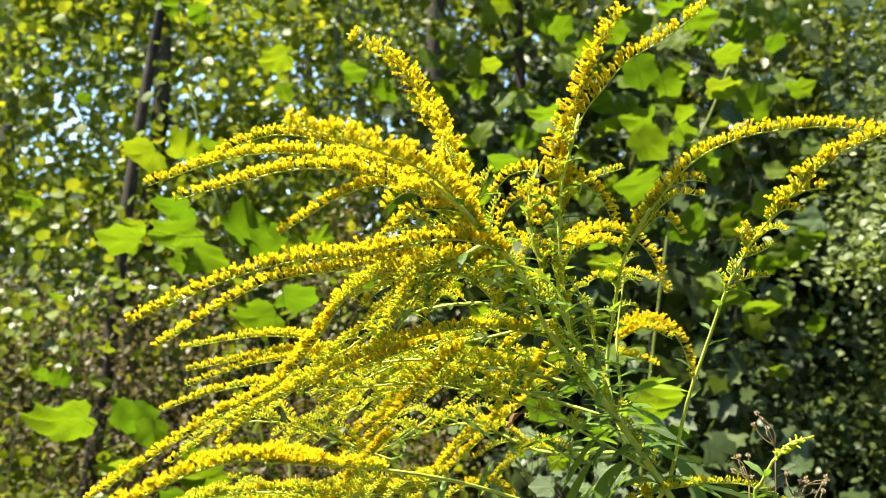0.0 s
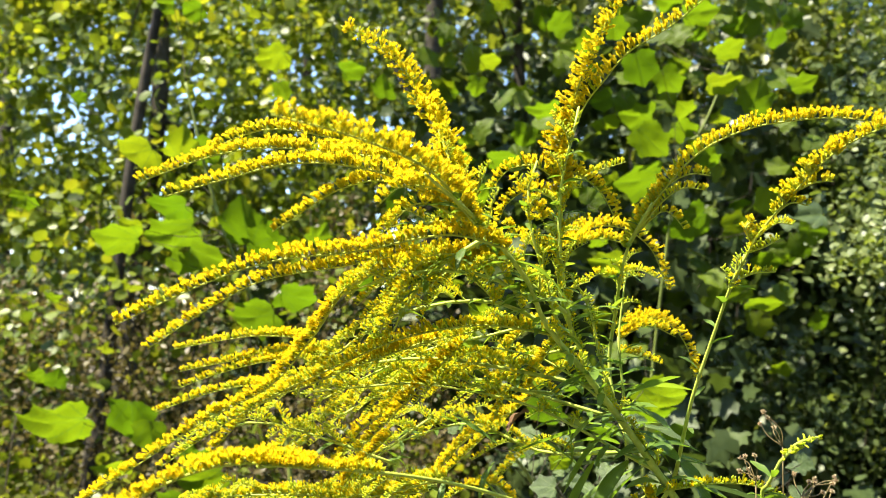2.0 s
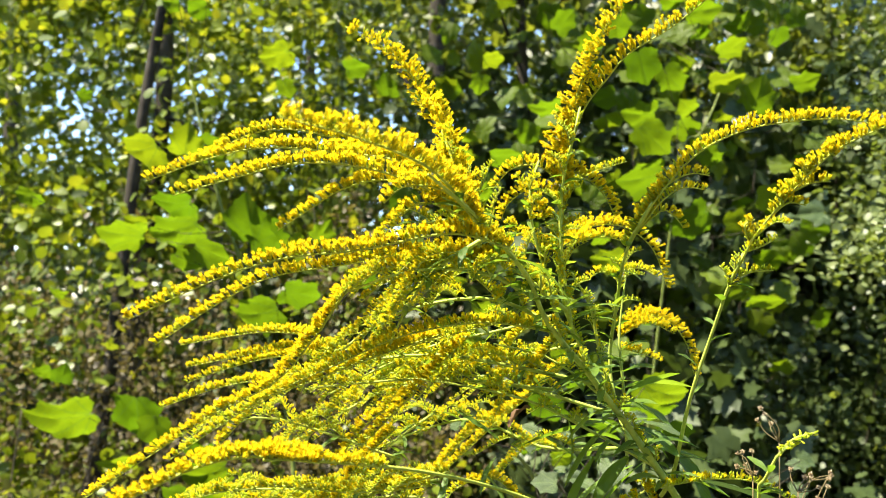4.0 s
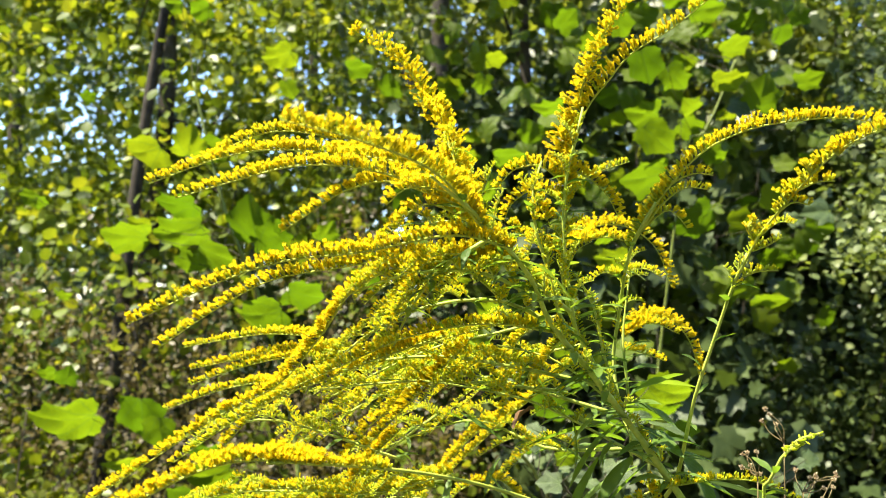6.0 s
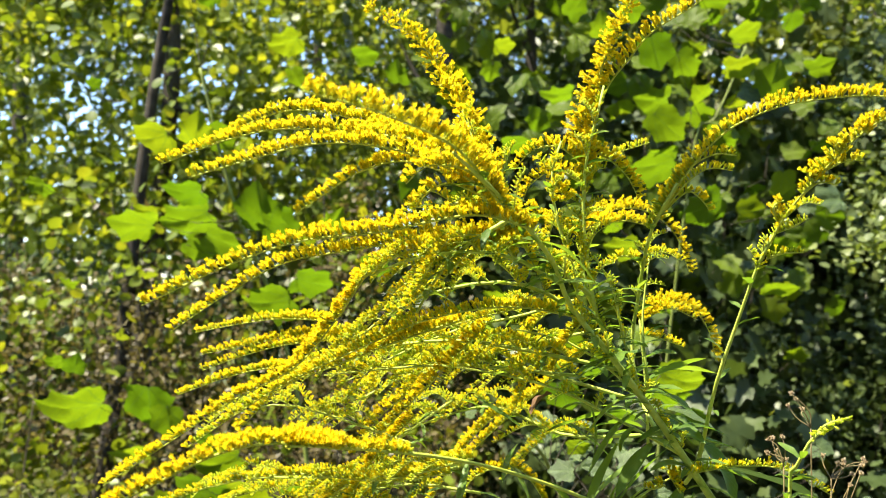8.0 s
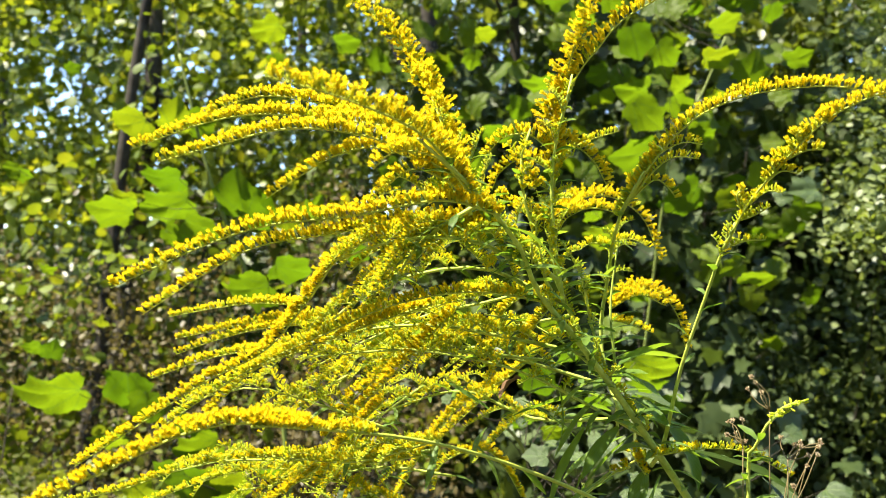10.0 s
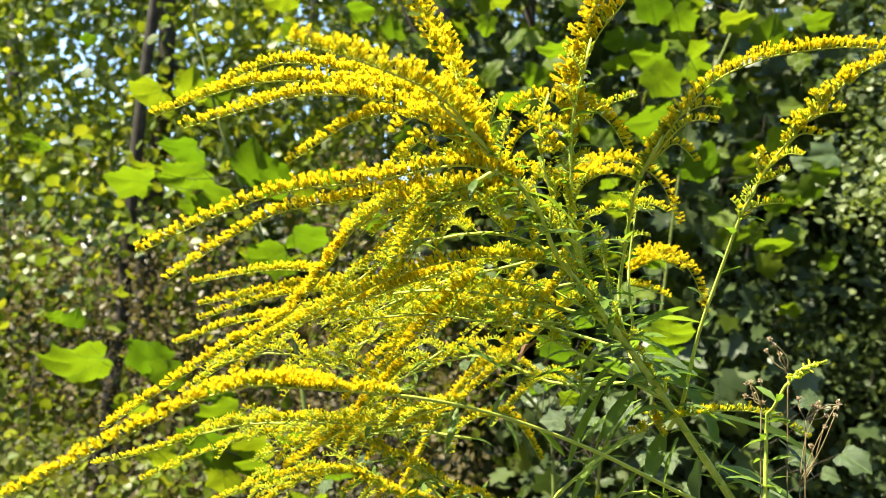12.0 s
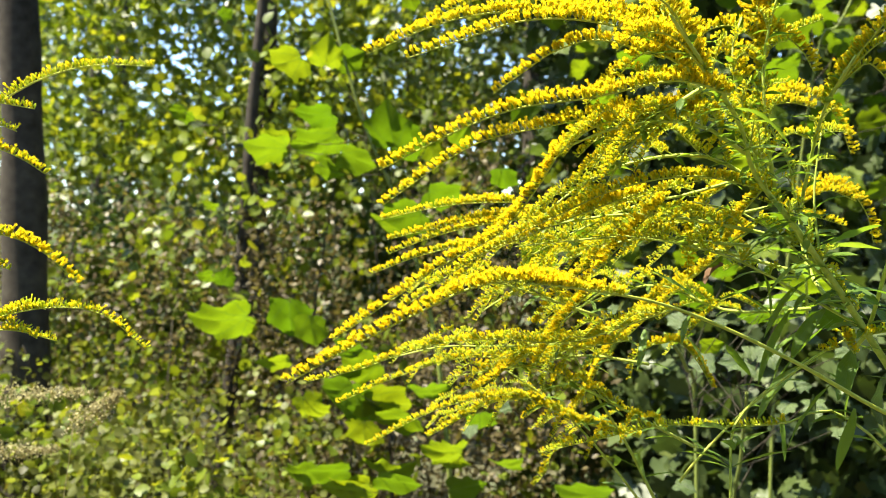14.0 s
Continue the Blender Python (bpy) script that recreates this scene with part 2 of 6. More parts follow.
# ---- goldenrod flower heads: cup with a flared tuft of rays, and the closed bud ----
def head_template():
    """An open flower head: a slim green cup, a ring of short spreading rays and a raised tuft of disc florets."""
    v, f, fm = [], [], []
    for z, r in ((0.0, 0.06), (0.40, 0.19), (0.85, 0.18)):
        for j in range(5):
            w = 2 * math.pi * j / 5
            v.append((r * math.cos(w), r * math.sin(w), z))
    for i in range(2):
        for j in range(5):
            k = (j + 1) % 5
            f.append((i * 5 + j, i * 5 + k, i * 5 + 5 + k, i * 5 + 5 + j))
            fm.append(0)
    for j in range(8):
        w = 2 * math.pi * j / 8 + 0.2 * (j % 3)
        o = len(v)
        out, hi = (0.37, 1.10) if j % 2 else (0.28, 1.30)
        mid = 0.25
        v += [(0.11 * math.cos(w - 0.4), 0.11 * math.sin(w - 0.4), 0.78), (0.11 * math.cos(w + 0.4), 0.11 * math.sin(w + 0.4), 0.78),
              (mid * math.cos(w + 0.42), mid * math.sin(w + 0.42), 1.0), (mid * math.cos(w - 0.42), mid * math.sin(w - 0.42), 1.0),
              (out * math.cos(w + 0.18), out * math.sin(w + 0.18), hi), (out * math.cos(w - 0.18), out * math.sin(w - 0.18), hi)]
        f += [(o, o + 1, o + 2, o + 3), (o + 3, o + 2, o + 4, o + 5)]
        fm += [1, 1]
    for j in range(3):
        w = 2 * math.pi * j / 3 + 0.5
        o = len(v)
        v += [(0.10 * math.cos(w - 1.0), 0.10 * math.sin(w - 1.0), 0.8), (0.10 * math.cos(w + 1.0), 0.10 * math.sin(w + 1.0), 0.8),
              (0.13 * math.cos(w), 0.13 * math.sin(w), 1.36)]
        f.append((o, o + 1, o + 2))
        fm.append(1)
    return v, f, fm


def bud_template():
    """A closed bud: an upright green-yellow bead with a yellow tip."""
    v, f, fm = [(0, 0, 0)], [], []
    for z, r in ((0.25, 0.15), (0.70, 0.22), (1.05, 0.15)):
        for j in range(5):
            w = 2 * math.pi * j / 5
            v.append((r * math.cos(w), r * math.sin(w), z))
    v.append((0, 0, 1.25))
    for j in range(5):
        k = (j + 1) % 5
        f += [(0, 1 + k, 1 + j), (1 + j, 1 + k, 6 + k, 6 + j), (6 + j, 6 + k, 11 + k, 11 + j), (11 + j, 11 + k, 16)]
        fm += [0, 0, 1, 1]
    return v, f, fm


HEAD, BUD = head_template(), bud_template()
PLUME_COUNT = [0]


def plume(owner, pts, wide=0.006, bloom=0.9, bare=0.0, around=0.35, stalk=0.0011, dense=1.0, lean=0.0, head=0.0052, green=0.0):
    """A flowering branch: a thin green stalk with a row of knots along its upper side, each knot a few short side stalks set with heads.
    pts run from its foot to its tip; bare: the share of its length without flowers; around: how far round the stalk the knots spread;
    green: the share of its length, from the foot, that is still in bud."""
    PLUME_COUNT[0] += 1
    rng = np.random.default_rng(1000 + PLUME_COUNT[0])
    _, length = spline(pts, 8)
    n = max(10, int(length / 0.005))
    p, _ = spline(pts, n)
    budding = bloom < 0.35
    gap = (0.0024 + 0.24 * wide) / dense * (0.75 if budding else 1.0)
    knots = max(5, int(length * (1 - bare) / gap))
    s = np.clip(bare + (1 - bare) * (np.arange(knots) + 0.3 + rng.uniform(-0.28, 0.28, knots)) / knots, 0, 1)
    local = (s - bare) / (1 - bare)
    grow = 1.3 * wide * (0.42 + 0.62 * (1 - local) ** 0.7) * np.clip(local * 12 + 0.5, 0, 1)
    grow *= rng.uniform(0.74, 1.28, knots)
    tg_all = tangents(p)
    up = np.array([lean, -0.25, 1.0])
    foot_v, tip_v, pos, axis, knot_of = [], [], [], [], []
    ring = 2 if budding else (5 if around > 0.75 else 3)
    for i in range(knots):
        at = np.array([np.interp(s[i], np.linspace(0, 1, n), p[:, k]) for k in range(3)])
        tg = unit(np.array([np.interp(s[i], np.linspace(0, 1, n), tg_all[:, k]) for k in range(3)]))
        nrm = unit(up - tg * (tg @ up))
        side = np.cross(tg, nrm)
        fan = 2.2 if around > 0.75 else 0.45 + 0.75 * around
        for j in range(ring):
            a = fan * (2 * j / (ring - 1) - 1) + rng.normal(0, 0.22)
            d = unit(nrm * math.cos(a) + side * math.sin(a) + tg * (0.34 + rng.normal(0, 0.07)))
            ln = grow[i] * rng.uniform(0.7, 1.15) * (1.0 - 0.25 * abs(a) / fan)
            tip = at + d * ln
            foot_v.append(at)
            tip_v.append(tip)
            m = max(1, int(round((0.9 if budding else 1.2) + ln / (0.0030 if budding else 0.0026))))
            for q in range(m):
                u = 0.72 * (1.0 - q / max(m - 1, 1)) + 0.06 if m > 1 else 0.4
                out = unit(d + 0.6 * nrm + (0.2 if budding else 0.26) * rng.normal(size=3))
                pos.append(at + d * ln * u + 0.0004 * rng.normal(size=3))
                axis.append(out)
                knot_of.append(i)
    pos, axis, knot_of = np.array(pos), np.array(axis), np.array(knot_of)
    m = len(pos)
    ripe = np.clip(bloom * rng.normal(1.0, 0.22, knots), 0, 1)
    ripe = ripe * np.clip(local / green, 0.08, 1) if green else ripe
    opened = rng.random(m) < ripe[knot_of] * np.clip(1.25 - 0.45 * local[knot_of], 0, 1)
    size = head * rng.uniform(0.8, 1.15, m) * np.where(opened, 1.0, 0.80) * (1 - 0.22 * local[knot_of])
    fr = frames_from(axis, rng)
    heads_v, heads_f, heads_m, off = [], [], [], 0
    for (tv, tf, tm), pick, shift in ((HEAD, opened, 0), (BUD, ~opened, 2)):
        if not pick.any():
            continue
        vv, ff = many(tv, tf, pos[pick], fr[pick], size[pick])
        heads_f += [tuple(off + j for j in q) for q in ff]
        heads_m += [t + shift for t in tm] * int(pick.sum())
        heads_v.append(vv)
        off += len(vv)
    # the stalk, and a three-sided side stalk for each spray of a knot
    v, f = tube(p, np.linspace(stalk, stalk * 0.45, n), 6)
    stalk_f, base = list(f), len(v)
    foot_v, tip_v = np.array(foot_v), np.array(tip_v)
    d = unit(tip_v - foot_v)
    x = unit(np.cross(d, np.array([0.3, 0.9, 0.2]))) * 0.00034
    y = np.cross(d, x)
    ped = np.stack([foot_v - x, foot_v + x, foot_v + y, tip_v - x * 0.6, tip_v + x * 0.6, tip_v + y * 0.6], 1).reshape(-1, 3)
    for i in range(len(foot_v)):
        o = base + i * 6
        stalk_f += [(o, o + 1, o + 4, o + 3), (o + 1, o + 2, o + 5, o + 4), (o + 2, o, o + 3, o + 5)]
    loc = np.array(owner.location)
    branch = mesh_object("flower_branch", np.vstack([v, ped]) - loc, stalk_f, [M_RACHIS], owner)
    mesh_object("blossom", np.vstack(heads_v) - loc, heads_f, [M_CUP, M_PETAL, M_SEPAL, M_BUD], branch, heads_m)
    return branch


def side_plumes(owner, pts, n, length, seed, bloom=0.34, wide=0.0034, start=0.15, end=0.95, pull=(-0.6, -0.15, 0.15), droop=0.5, spread=0.8):
    """Short arching plumes along a branch, on both sides of it, that bow down towards their tips."""
    rng = np.random.default_rng(seed)
    p, _ = spline(pts, 60)
    t = tangents(p)
    pull = np.array(pull)
    n = round(n * 0.95)
    for i in range(n):
        u = start + (end - start) * (i + rng.uniform(0, 0.8)) / n
        k = min(59, int(u * 59))
        lat = unit(np.cross(t[k], np.array([0, 0, 1.0]))) * (1 if i % 2 else -1)
        d = unit(t[k] * 0.7 + lat * spread * rng.uniform(0.4, 1.0) + pull * rng.uniform(0.5, 1.0) + rng.normal(0, 0.22, 3))
        ln = length * rng.uniform(0.6, 1.25) * (1.1 - 0.5 * u)
        a = p[k]
        mid = a + d * ln * 0.5 + np.array([0, 0, 0.10 * ln])
        tip = a + d * ln * 0.98 - np.array([0, 0, droop * ln * rng.uniform(0.3, 0.9)])
        plume(owner, [a, a * 0.5 + mid * 0.5 + np.array([0, 0, 0.05 * ln]), mid, tip], wide * rng.uniform(0.75, 1.2), bloom * rng.uniform(0.6, 1.3), 0.06, 0.4, 0.0007, head=0.0040)


def stem(owner, pts, r0, r1, name="stem", mat=None, sides=8, keep=0.0):
    _, length = spline(pts, 8)
    n = max(8, int(length / 0.02))
    p, _ = spline(pts, n)
    taper = np.clip((np.linspace(0, 1, n) - keep) / (1 - keep), 0, 1)
    v, f = tube(p, r0 + (r1 - r0) * taper, sides)
    return mesh_object(name, v - np.array(owner.location), f, [mat or M_STEM], owner)


def lance_leaf(owner, at, d, length, width, seed, mat=None, curl=0.5, name="leaf"):
    """A narrow pointed leaf with a folded midrib that bows over along its length."""
    rng = np.random.default_rng(seed)
    d = unit(np.asarray(d, float))
    n = 9
    s = np.linspace(0, 1, n)
    turn = curl * rng.uniform(0.4, 1.3)
    side = unit(np.cross(d, np.array([0, 0, 1.0])) + rng.normal(0, 0.25, 3))
    upv = unit(np.cross(side, d))
    line = np.asarray(at) + length * (s[:, None] * d - upv * (turn * s ** 2)[:, None] * 0.6 + side * (0.08 * np.sin(s * 3 + seed))[:, None])
    t = tangents(line)
    sd = unit(side - t * (t @ side)[:, None])
    up2 = np.cross(sd, t)
    half = width * 0.5 * np.clip(np.sin(np.pi * np.clip(s * 0.93 + 0.05, 0, 1)) ** 0.8, 0.03, 1)
    half[-1] = 0.0002
    wave = 0.12 * np.sin(s * 14 + rng.uniform(0, 6))
    a = line + sd * half[:, None] + up2 * (half * (0.35 + wave))[:, None]
    b = line - sd * half[:, None] + up2 * (half * (0.35 - wave))[:, None]
    v = np.concatenate([a, line, b])
    uv = np.concatenate([np.stack([s, half / width], 1), np.stack([s, 0 * s], 1), np.stack([s, -half / width], 1)])
    f = []
    for i in range(n - 1):
        f += [(i, i + 1, n + i + 1, n + i), (n + i, n + i + 1, 2 * n + i + 1, 2 * n + i)]
    return mesh_object(name, v - np.array(owner.location), f, [mat or M_GLEAF], owner, uvs=uv)


def leaves_along(owner, pts, n, length, width, seed, start=0.05, end=0.95, curl=0.5, lift=0.35):
    rng = np.random.default_rng(seed)
    p, _ = spline(pts, 80)
    t = tangents(p)
    for i in range(n):
        k = int(79 * (start + (end - start) * (i + rng.uniform(0, 0.7)) / n))
        w = i * 2.4 + rng.uniform(-0.4, 0.4)
        out = np.array([math.cos(w), math.sin(w) * 0.8, 0.0])
        d = unit(out + t[k] * lift + np.array([0, 0, rng.uniform(-0.35, 0.5)]))
        ln = length * rng.uniform(0.6, 1.2) * (1.1 - 0.45 * i / n)
        lance_leaf(owner, p[k], d, ln, width * rng.uniform(0.75, 1.2), seed * 50 + i, curl=curl)


# ---- large lobed leaves of the saplings ----
def lobed_mesh(name, seed, mat, depth=1.0, cup=0.25, pleat=0.05):
    """A broad leaf with five pointed shallow lobes, toothed edge, pleats along the veins and a bowed blade; 1 long, foot at the origin."""
    rng = np.random.default_rng(seed)
    # lobe tips and the bays between them, from the foot round one side to the point
    half = [(0.0, 0.0), (-0.07, 0.18), (-0.04, 0.40), (0.10, 0.52), (0.26, 0.50), (0.40, 0.52), (0.60, 0.55), (0.70, 0.44), (0.78, 0.32), (0.90, 0.17), (1.0, 0.0)]
    bays = (4, 5, 7, 8)
    side = []
    for sign in (1, -1):
        q = np.array(half) + rng.normal(0, 0.022, (len(half), 2))
        for b in bays:
            q[b] = q[b] * (1 - 0.10 * depth) + np.array([0.40, 0.0]) * 0.10 * depth
        q[0], q[-1] = half[0], half[-1]
        q[:, 1] = np.abs(q[:, 1]) * sign * (0.86 + 0.16 * rng.random())
        u = np.linspace(0, 1, 25)
        q = np.stack([np.interp(u, np.linspace(0, 1, len(q)), q[:, k]) for k in range(2)], 1)
        q[1:-1] += (q[1:-1] - np.array([0.38, 0])) * np.where(np.arange(23) % 2 == 0, 0.025, -0.03)[:, None]
        side.append(q)
    edge = np.vstack([side[0], side[1][-2:0:-1]])
    n = len(edge)
    hub = np.array([0.34, 0.0])
    pts = np.vstack([hub[None]] + [hub + (edge - hub) * q for q in (0.3, 0.55, 0.8, 1.0)])
    ph = rng.uniform(0, 6, 3)
    ang = np.arctan2(pts[:, 1], pts[:, 0] + 0.06)
    far = np.hypot(pts[:, 0], pts[:, 1])
    z = 0.16 * np.abs(pts[:, 1]) - cup * ((pts[:, 0] - 0.4) ** 2 + 0.8 * pts[:, 1] ** 2)
    z += pleat * far * np.abs(np.sin(ang / 0.56 * math.pi)) + 0.03 * np.sin(pts[:, 0] * 8 + ph[0]) * np.abs(pts[:, 1]) * 2 + 0.02 * np.sin(pts[:, 1] * 13 + ph[1])
    top = np.column_stack([pts, z])
    f = []
    for k in range(n):
        j = (k + 1) % n
        f.append((0, 1 + k, 1 + j))
        for i in range(3):
            a, b = 1 + i * n, 1 + (i + 1) * n
            f.append((a + k, b + k, b + j, a + j))
    me = bpy.data.meshes.new(name)
    me.from_pydata(top.tolist(), [], f)
    me.materials.append(mat)
    me.polygons.foreach_set("use_smooth", np.ones(len(me.polygons), bool))
    idx = np.empty(len(me.loops), np.int32)
    me.loops.foreach_get("vertex_index", idx)
    lay = me.uv_layers.new(name="leaf")
    lay.data.foreach_set("uv", pts[idx].ravel())
    me.update()
    return me


BIG = [lobed_mesh("big_leaf", 5 + i, M_BIG, (1.0, 1.6, 0.6, 1.2)[i % 4], (0.25, 0.5, 0.1, 0.35)[i % 4], (0.05, 0.10, 0.04, 0.07)[i % 4]) for i in range(8)]
SHADE_SHEEN = [lobed_mesh("shade_sheen_leaf", 25 + i, M_SHADE_SHEEN, (1.4, 1.0, 2.0)[i % 3], (0.3, 0.15, 0.4)[i % 3]) for i in range(3)]


def big_leaf(owner, line, at, size, turn, tilt=25.0, swing=0.0, pick=0, pale=False, petiole=True):
    """A large leaf centred at a place: turn is the way its tip points in the upright plane, tilt lays its face up,
    swing turns it sideways.
    A petiole joins it to the nearest point of the sapling's stem. pale: use the leaf greyed for shade and sheen."""
    me = (SHADE_SHEEN if pale else BIG)[pick % (3 if pale else 8)]
    ob = new("leaf", me)
    a = radians(turn)
    tip, nrm = Vector((math.cos(a), 0, math.sin(a))), Vector((0, -1, 0))
    lat = nrm.cross(tip)
    rot = Matrix((tip, lat, nrm)).transposed()
    rot = (Euler((0, 0, radians(swing))).to_matrix() @ Euler((radians(-tilt), 0, 0)).to_matrix()) @ rot
    foot = Vector(at) - rot @ Vector((0.45, 0, 0)) * size
    ob.matrix_basis = Matrix.LocRotScale(foot - owner.location, rot.to_quaternion(), (size,) * 3)
    ob.parent = owner
    if petiole:
        ln, _ = spline(line, 60)
        k = int(np.argmin(np.linalg.norm(ln - np.array(foot) + np.array([0, 0, 0.10]), axis=1)))
        f = np.array(foot)
        if np.linalg.norm(ln[k] - f) > 0.30:
            # a leaf of an outer twig: only its own short stalk shows
            ln[k] = f + unit(ln[k] - f) * 0.07 + np.array([0, 0.03, -0.03])
        mid = 0.55 * f + 0.45 * ln[k] + np.array([0, 0.02, -0.01])
        pp, _ = spline([ln[k], mid, f], 10)
        v, fc = tube(pp, np.linspace(0.0010, 0.0007, 10), 5)
        mesh_object("petiole", v - np.array(owner.location), fc, [M_TWIG], owner)
    return ob


# ---- woods: small leaves in clumps on twigs ----
LEAF_V = [(0, 0, 0), (0.27, 0.27, 0.06), (0.27, -0.27, 0.06), (0.68, 0.27, 0.03), (0.68, -0.27, 0.03), (1, 0, -0.06), (0.3, 0, -0.01), (0.68, 0, -0.02)]
LEAF_F = [(0, 6, 1), (0, 2, 6), (6, 7, 3, 1), (2, 4, 7, 6), (7, 5, 3), (4, 5, 7)]


ROUND_V = [(0, 0, 0), (0.12, 0.30, 0.05), (0.45, 0.42, 0.07), (0.80, 0.28, 0.03), (1, 0, -0.05), (0.80, -0.28, 0.03), (0.45, -0.42, 0.07), (0.12, -0.30, 0.05), (0.45, 0, 0)]
ROUND_F = [(8, i, (i + 1) % 8) for i in range(8)]
LOBED_V = [(0.02, 0, 0), (-0.08, 0.20, 0.03), (0.18, 0.46, 0.04), (0.30, 0.30, 0.05), (0.66, 0.42, 0.0), (0.70, 0.20, 0.04), (1.0, 0, -0.08),
           (0.70, -0.20, 0.04), (0.66, -0.42, 0.0), (0.30, -0.30, 0.05), (0.18, -0.46, 0.04), (-0.08, -0.20, 0.03), (0.4, 0, -0.01)]
LOBED_F = [(12, i, (i + 1) % 12) for i in range(12)]
SHAPES = {"oval": (LEAF_V, LEAF_F), "round": (ROUND_V, ROUND_F), "lobed": (LOBED_V, LOBED_F)}


def leaf_mass(name, centres, size, per, spread, mat, parent, seed, kind="stuff", up=0.6, label="", shape="oval"):
    """Many small leaves, per leaves round each centre, joined into one mesh."""
    rng = np.random.default_rng(seed)
    c = np.repeat(np.asarray(centres, float), per, axis=0)
    n = len(c)
    off = rng.normal(0, 1, (n, 3)) * np.asarray(spread)
    pos = c + off
    nrm = unit(rng.normal(0, 1, (n, 3)) + np.array([-0.1, -0.35, up]))
    fr = frames_from(nrm, rng)
    v, f = many(*SHAPES[shape], pos, fr, size * rng.uniform(0.5, 1.35, n))
    loc = np.array(parent.location) if parent is not None else 0
    ob = mesh_object(name, v - loc, f, [mat], parent)
    return tagged(ob, label, kind=kind)


# openings in the canopy, as directions from the path (sideways, upwards, half sizes, share of leaves left)
GAPS = [(-0.335, 0.257, 0.03, 0.025, 0.4), (-0.176, 0.24, 0.03, 0.022, 0.25), (-0.22, 0.31, 0.035, 0.025, 0.35), (0.12, 0.17, 0.014, 0.014, 0.3), (0.10, 0.335, 0.016, 0.014, 0.3),
        (-0.45, 0.365, 0.03, 0.012, 0.25), (0.24, 0.35, 0.014, 0.012, 0.3), (0.42, 0.28, 0.014, 0.012, 0.3)]
GLADE = [(-0.54, 0.19, 0.13, 0.075, 0.36), (-0.33, 0.22, 0.07, 0.05, 0.45), (-0.19, 0.25, 0.06, 0.04, 0.4)]
gap_rng = np.random.default_rng(64)
DAPPLES = [(*gap_rng.uniform((-0.66, 0.12), (-0.40, 0.28)), *gap_rng.uniform(0.005, 0.010, 2), 0.55) for _ in range(30)]
DAPPLES += [(*gap_rng.uniform((-0.40, 0.13), (-0.12, 0.30)), *gap_rng.uniform(0.005, 0.009, 2), 0.15) for _ in range(24)]


def clearings(c, rng):
    """Thin out the foliage in the openings: the nearer trees leave a glade, and the far woods behind it are full of small gaps."""
    u, w = (c[:, 0] - 0.13) / c[:, 1], (c[:, 2] - 1.42) / c[:, 1]
    near = np.mean(c[:, 1]) < 9
    for gu, gw, ru, rw, keep in GAPS + (GLADE if near else DAPPLES):
        c_in = ((u - gu) / ru) ** 2 + ((w - gw) / rw) ** 2 < (0.8 if near else 1.6)
        ok = ~c_in | (rng.random(len(c)) < keep)
        c, u, w = c[ok], u[ok], w[ok]
    return c


def box_points(rng, n, lo, hi):
    c = rng.uniform(0, 1, (n, 3)) * (np.array(hi) - np.array(lo)) + np.array(lo)
    if lo[1] > 2.9:
        # leaves stand in drifts with dark hollows between them
        drift = np.array([noise.noise((q[0] * 1.5, q[1] * 0.9, q[2] * 1.8)) for q in c])
        c = c[drift + rng.normal(0, 0.16, len(c)) > -0.10]
    return clearings(c, rng) if lo[1] > 2.9 else c


def tree(x, y, h, r, lean, crown_lo, crown_hi, clumps, leaf, per, spread, mat, seed, label, limbs=7, name="tree", shape="oval"):
    """A tree with a tapered, slightly bent trunk, limbs and a crown of small leaves."""
    rng = np.random.default_rng(seed)
    ob = thing(name, (x, y, 0), label, "tree")
    pts = [(x + lean * q * h + rng.normal(0, 0.02) * (q > 0), y + rng.normal(0, 0.03) * (q > 0), q * h - 0.05) for q in (0, 0.25, 0.5, 0.75, 1.0)]
    p, _ = spline(pts, 30)
    v, f = tube(p, np.linspace(r * 1.15, r * 0.35, 30) * (1 + 0.06 * np.sin(np.arange(30) * 1.7 + seed)), 12)
    mesh_object("trunk", v - np.array(ob.location), f, [M_BARK], ob)
    cen = box_points(rng, clumps, crown_lo, crown_hi)
    for i in range(limbs):
        k = rng.integers(8, 29)
        near = cen[rng.integers(0, len(cen), 25)]
        to = near[np.argmin(np.linalg.norm(near - p[k], axis=1))]
        mid = 0.5 * (p[k] + to) + np.array([0, 0, -0.08])
        q, _ = spline([p[k], mid, to], 14)
        v, f = tube(q, np.linspace(r * 0.3, 0.004, 14), 6)
        mesh_object("limb", v - np.array(ob.location), f, [M_BARK], ob)
    leaf_mass("crown", cen, leaf, per, spread, mat, ob, seed + 1, shape=shape)
    return ob


# ---- ground ----
def build_ground():
    n = 60
    xs = np.concatenate([[-900, -200, -60], np.linspace(-20, 20, n), [60, 200, 900]])
    ys = np.concatenate([[-900, -200, -60], np.linspace(-10, 30, n), [60, 200, 900]])
    v = [(a, b, 0.05 * noise.noise((a * 0.5, b * 0.5, 0)) + 0.02 * noise.noise((a * 2.1, b * 2.1, 3))) for b in ys for a in xs]
    w = len(xs)
    f = [(j * w + i, j * w + i + 1, (j + 1) * w + i + 1, (j + 1) * w + i) for j in range(len(ys) - 1) for i in range(w - 1)]
    ob = mesh_object("ground", v, f, [M_GROUND])
    return tagged(ob, "brown forest floor of soil and leaf litter", "ground", kind="structure")


build_ground()

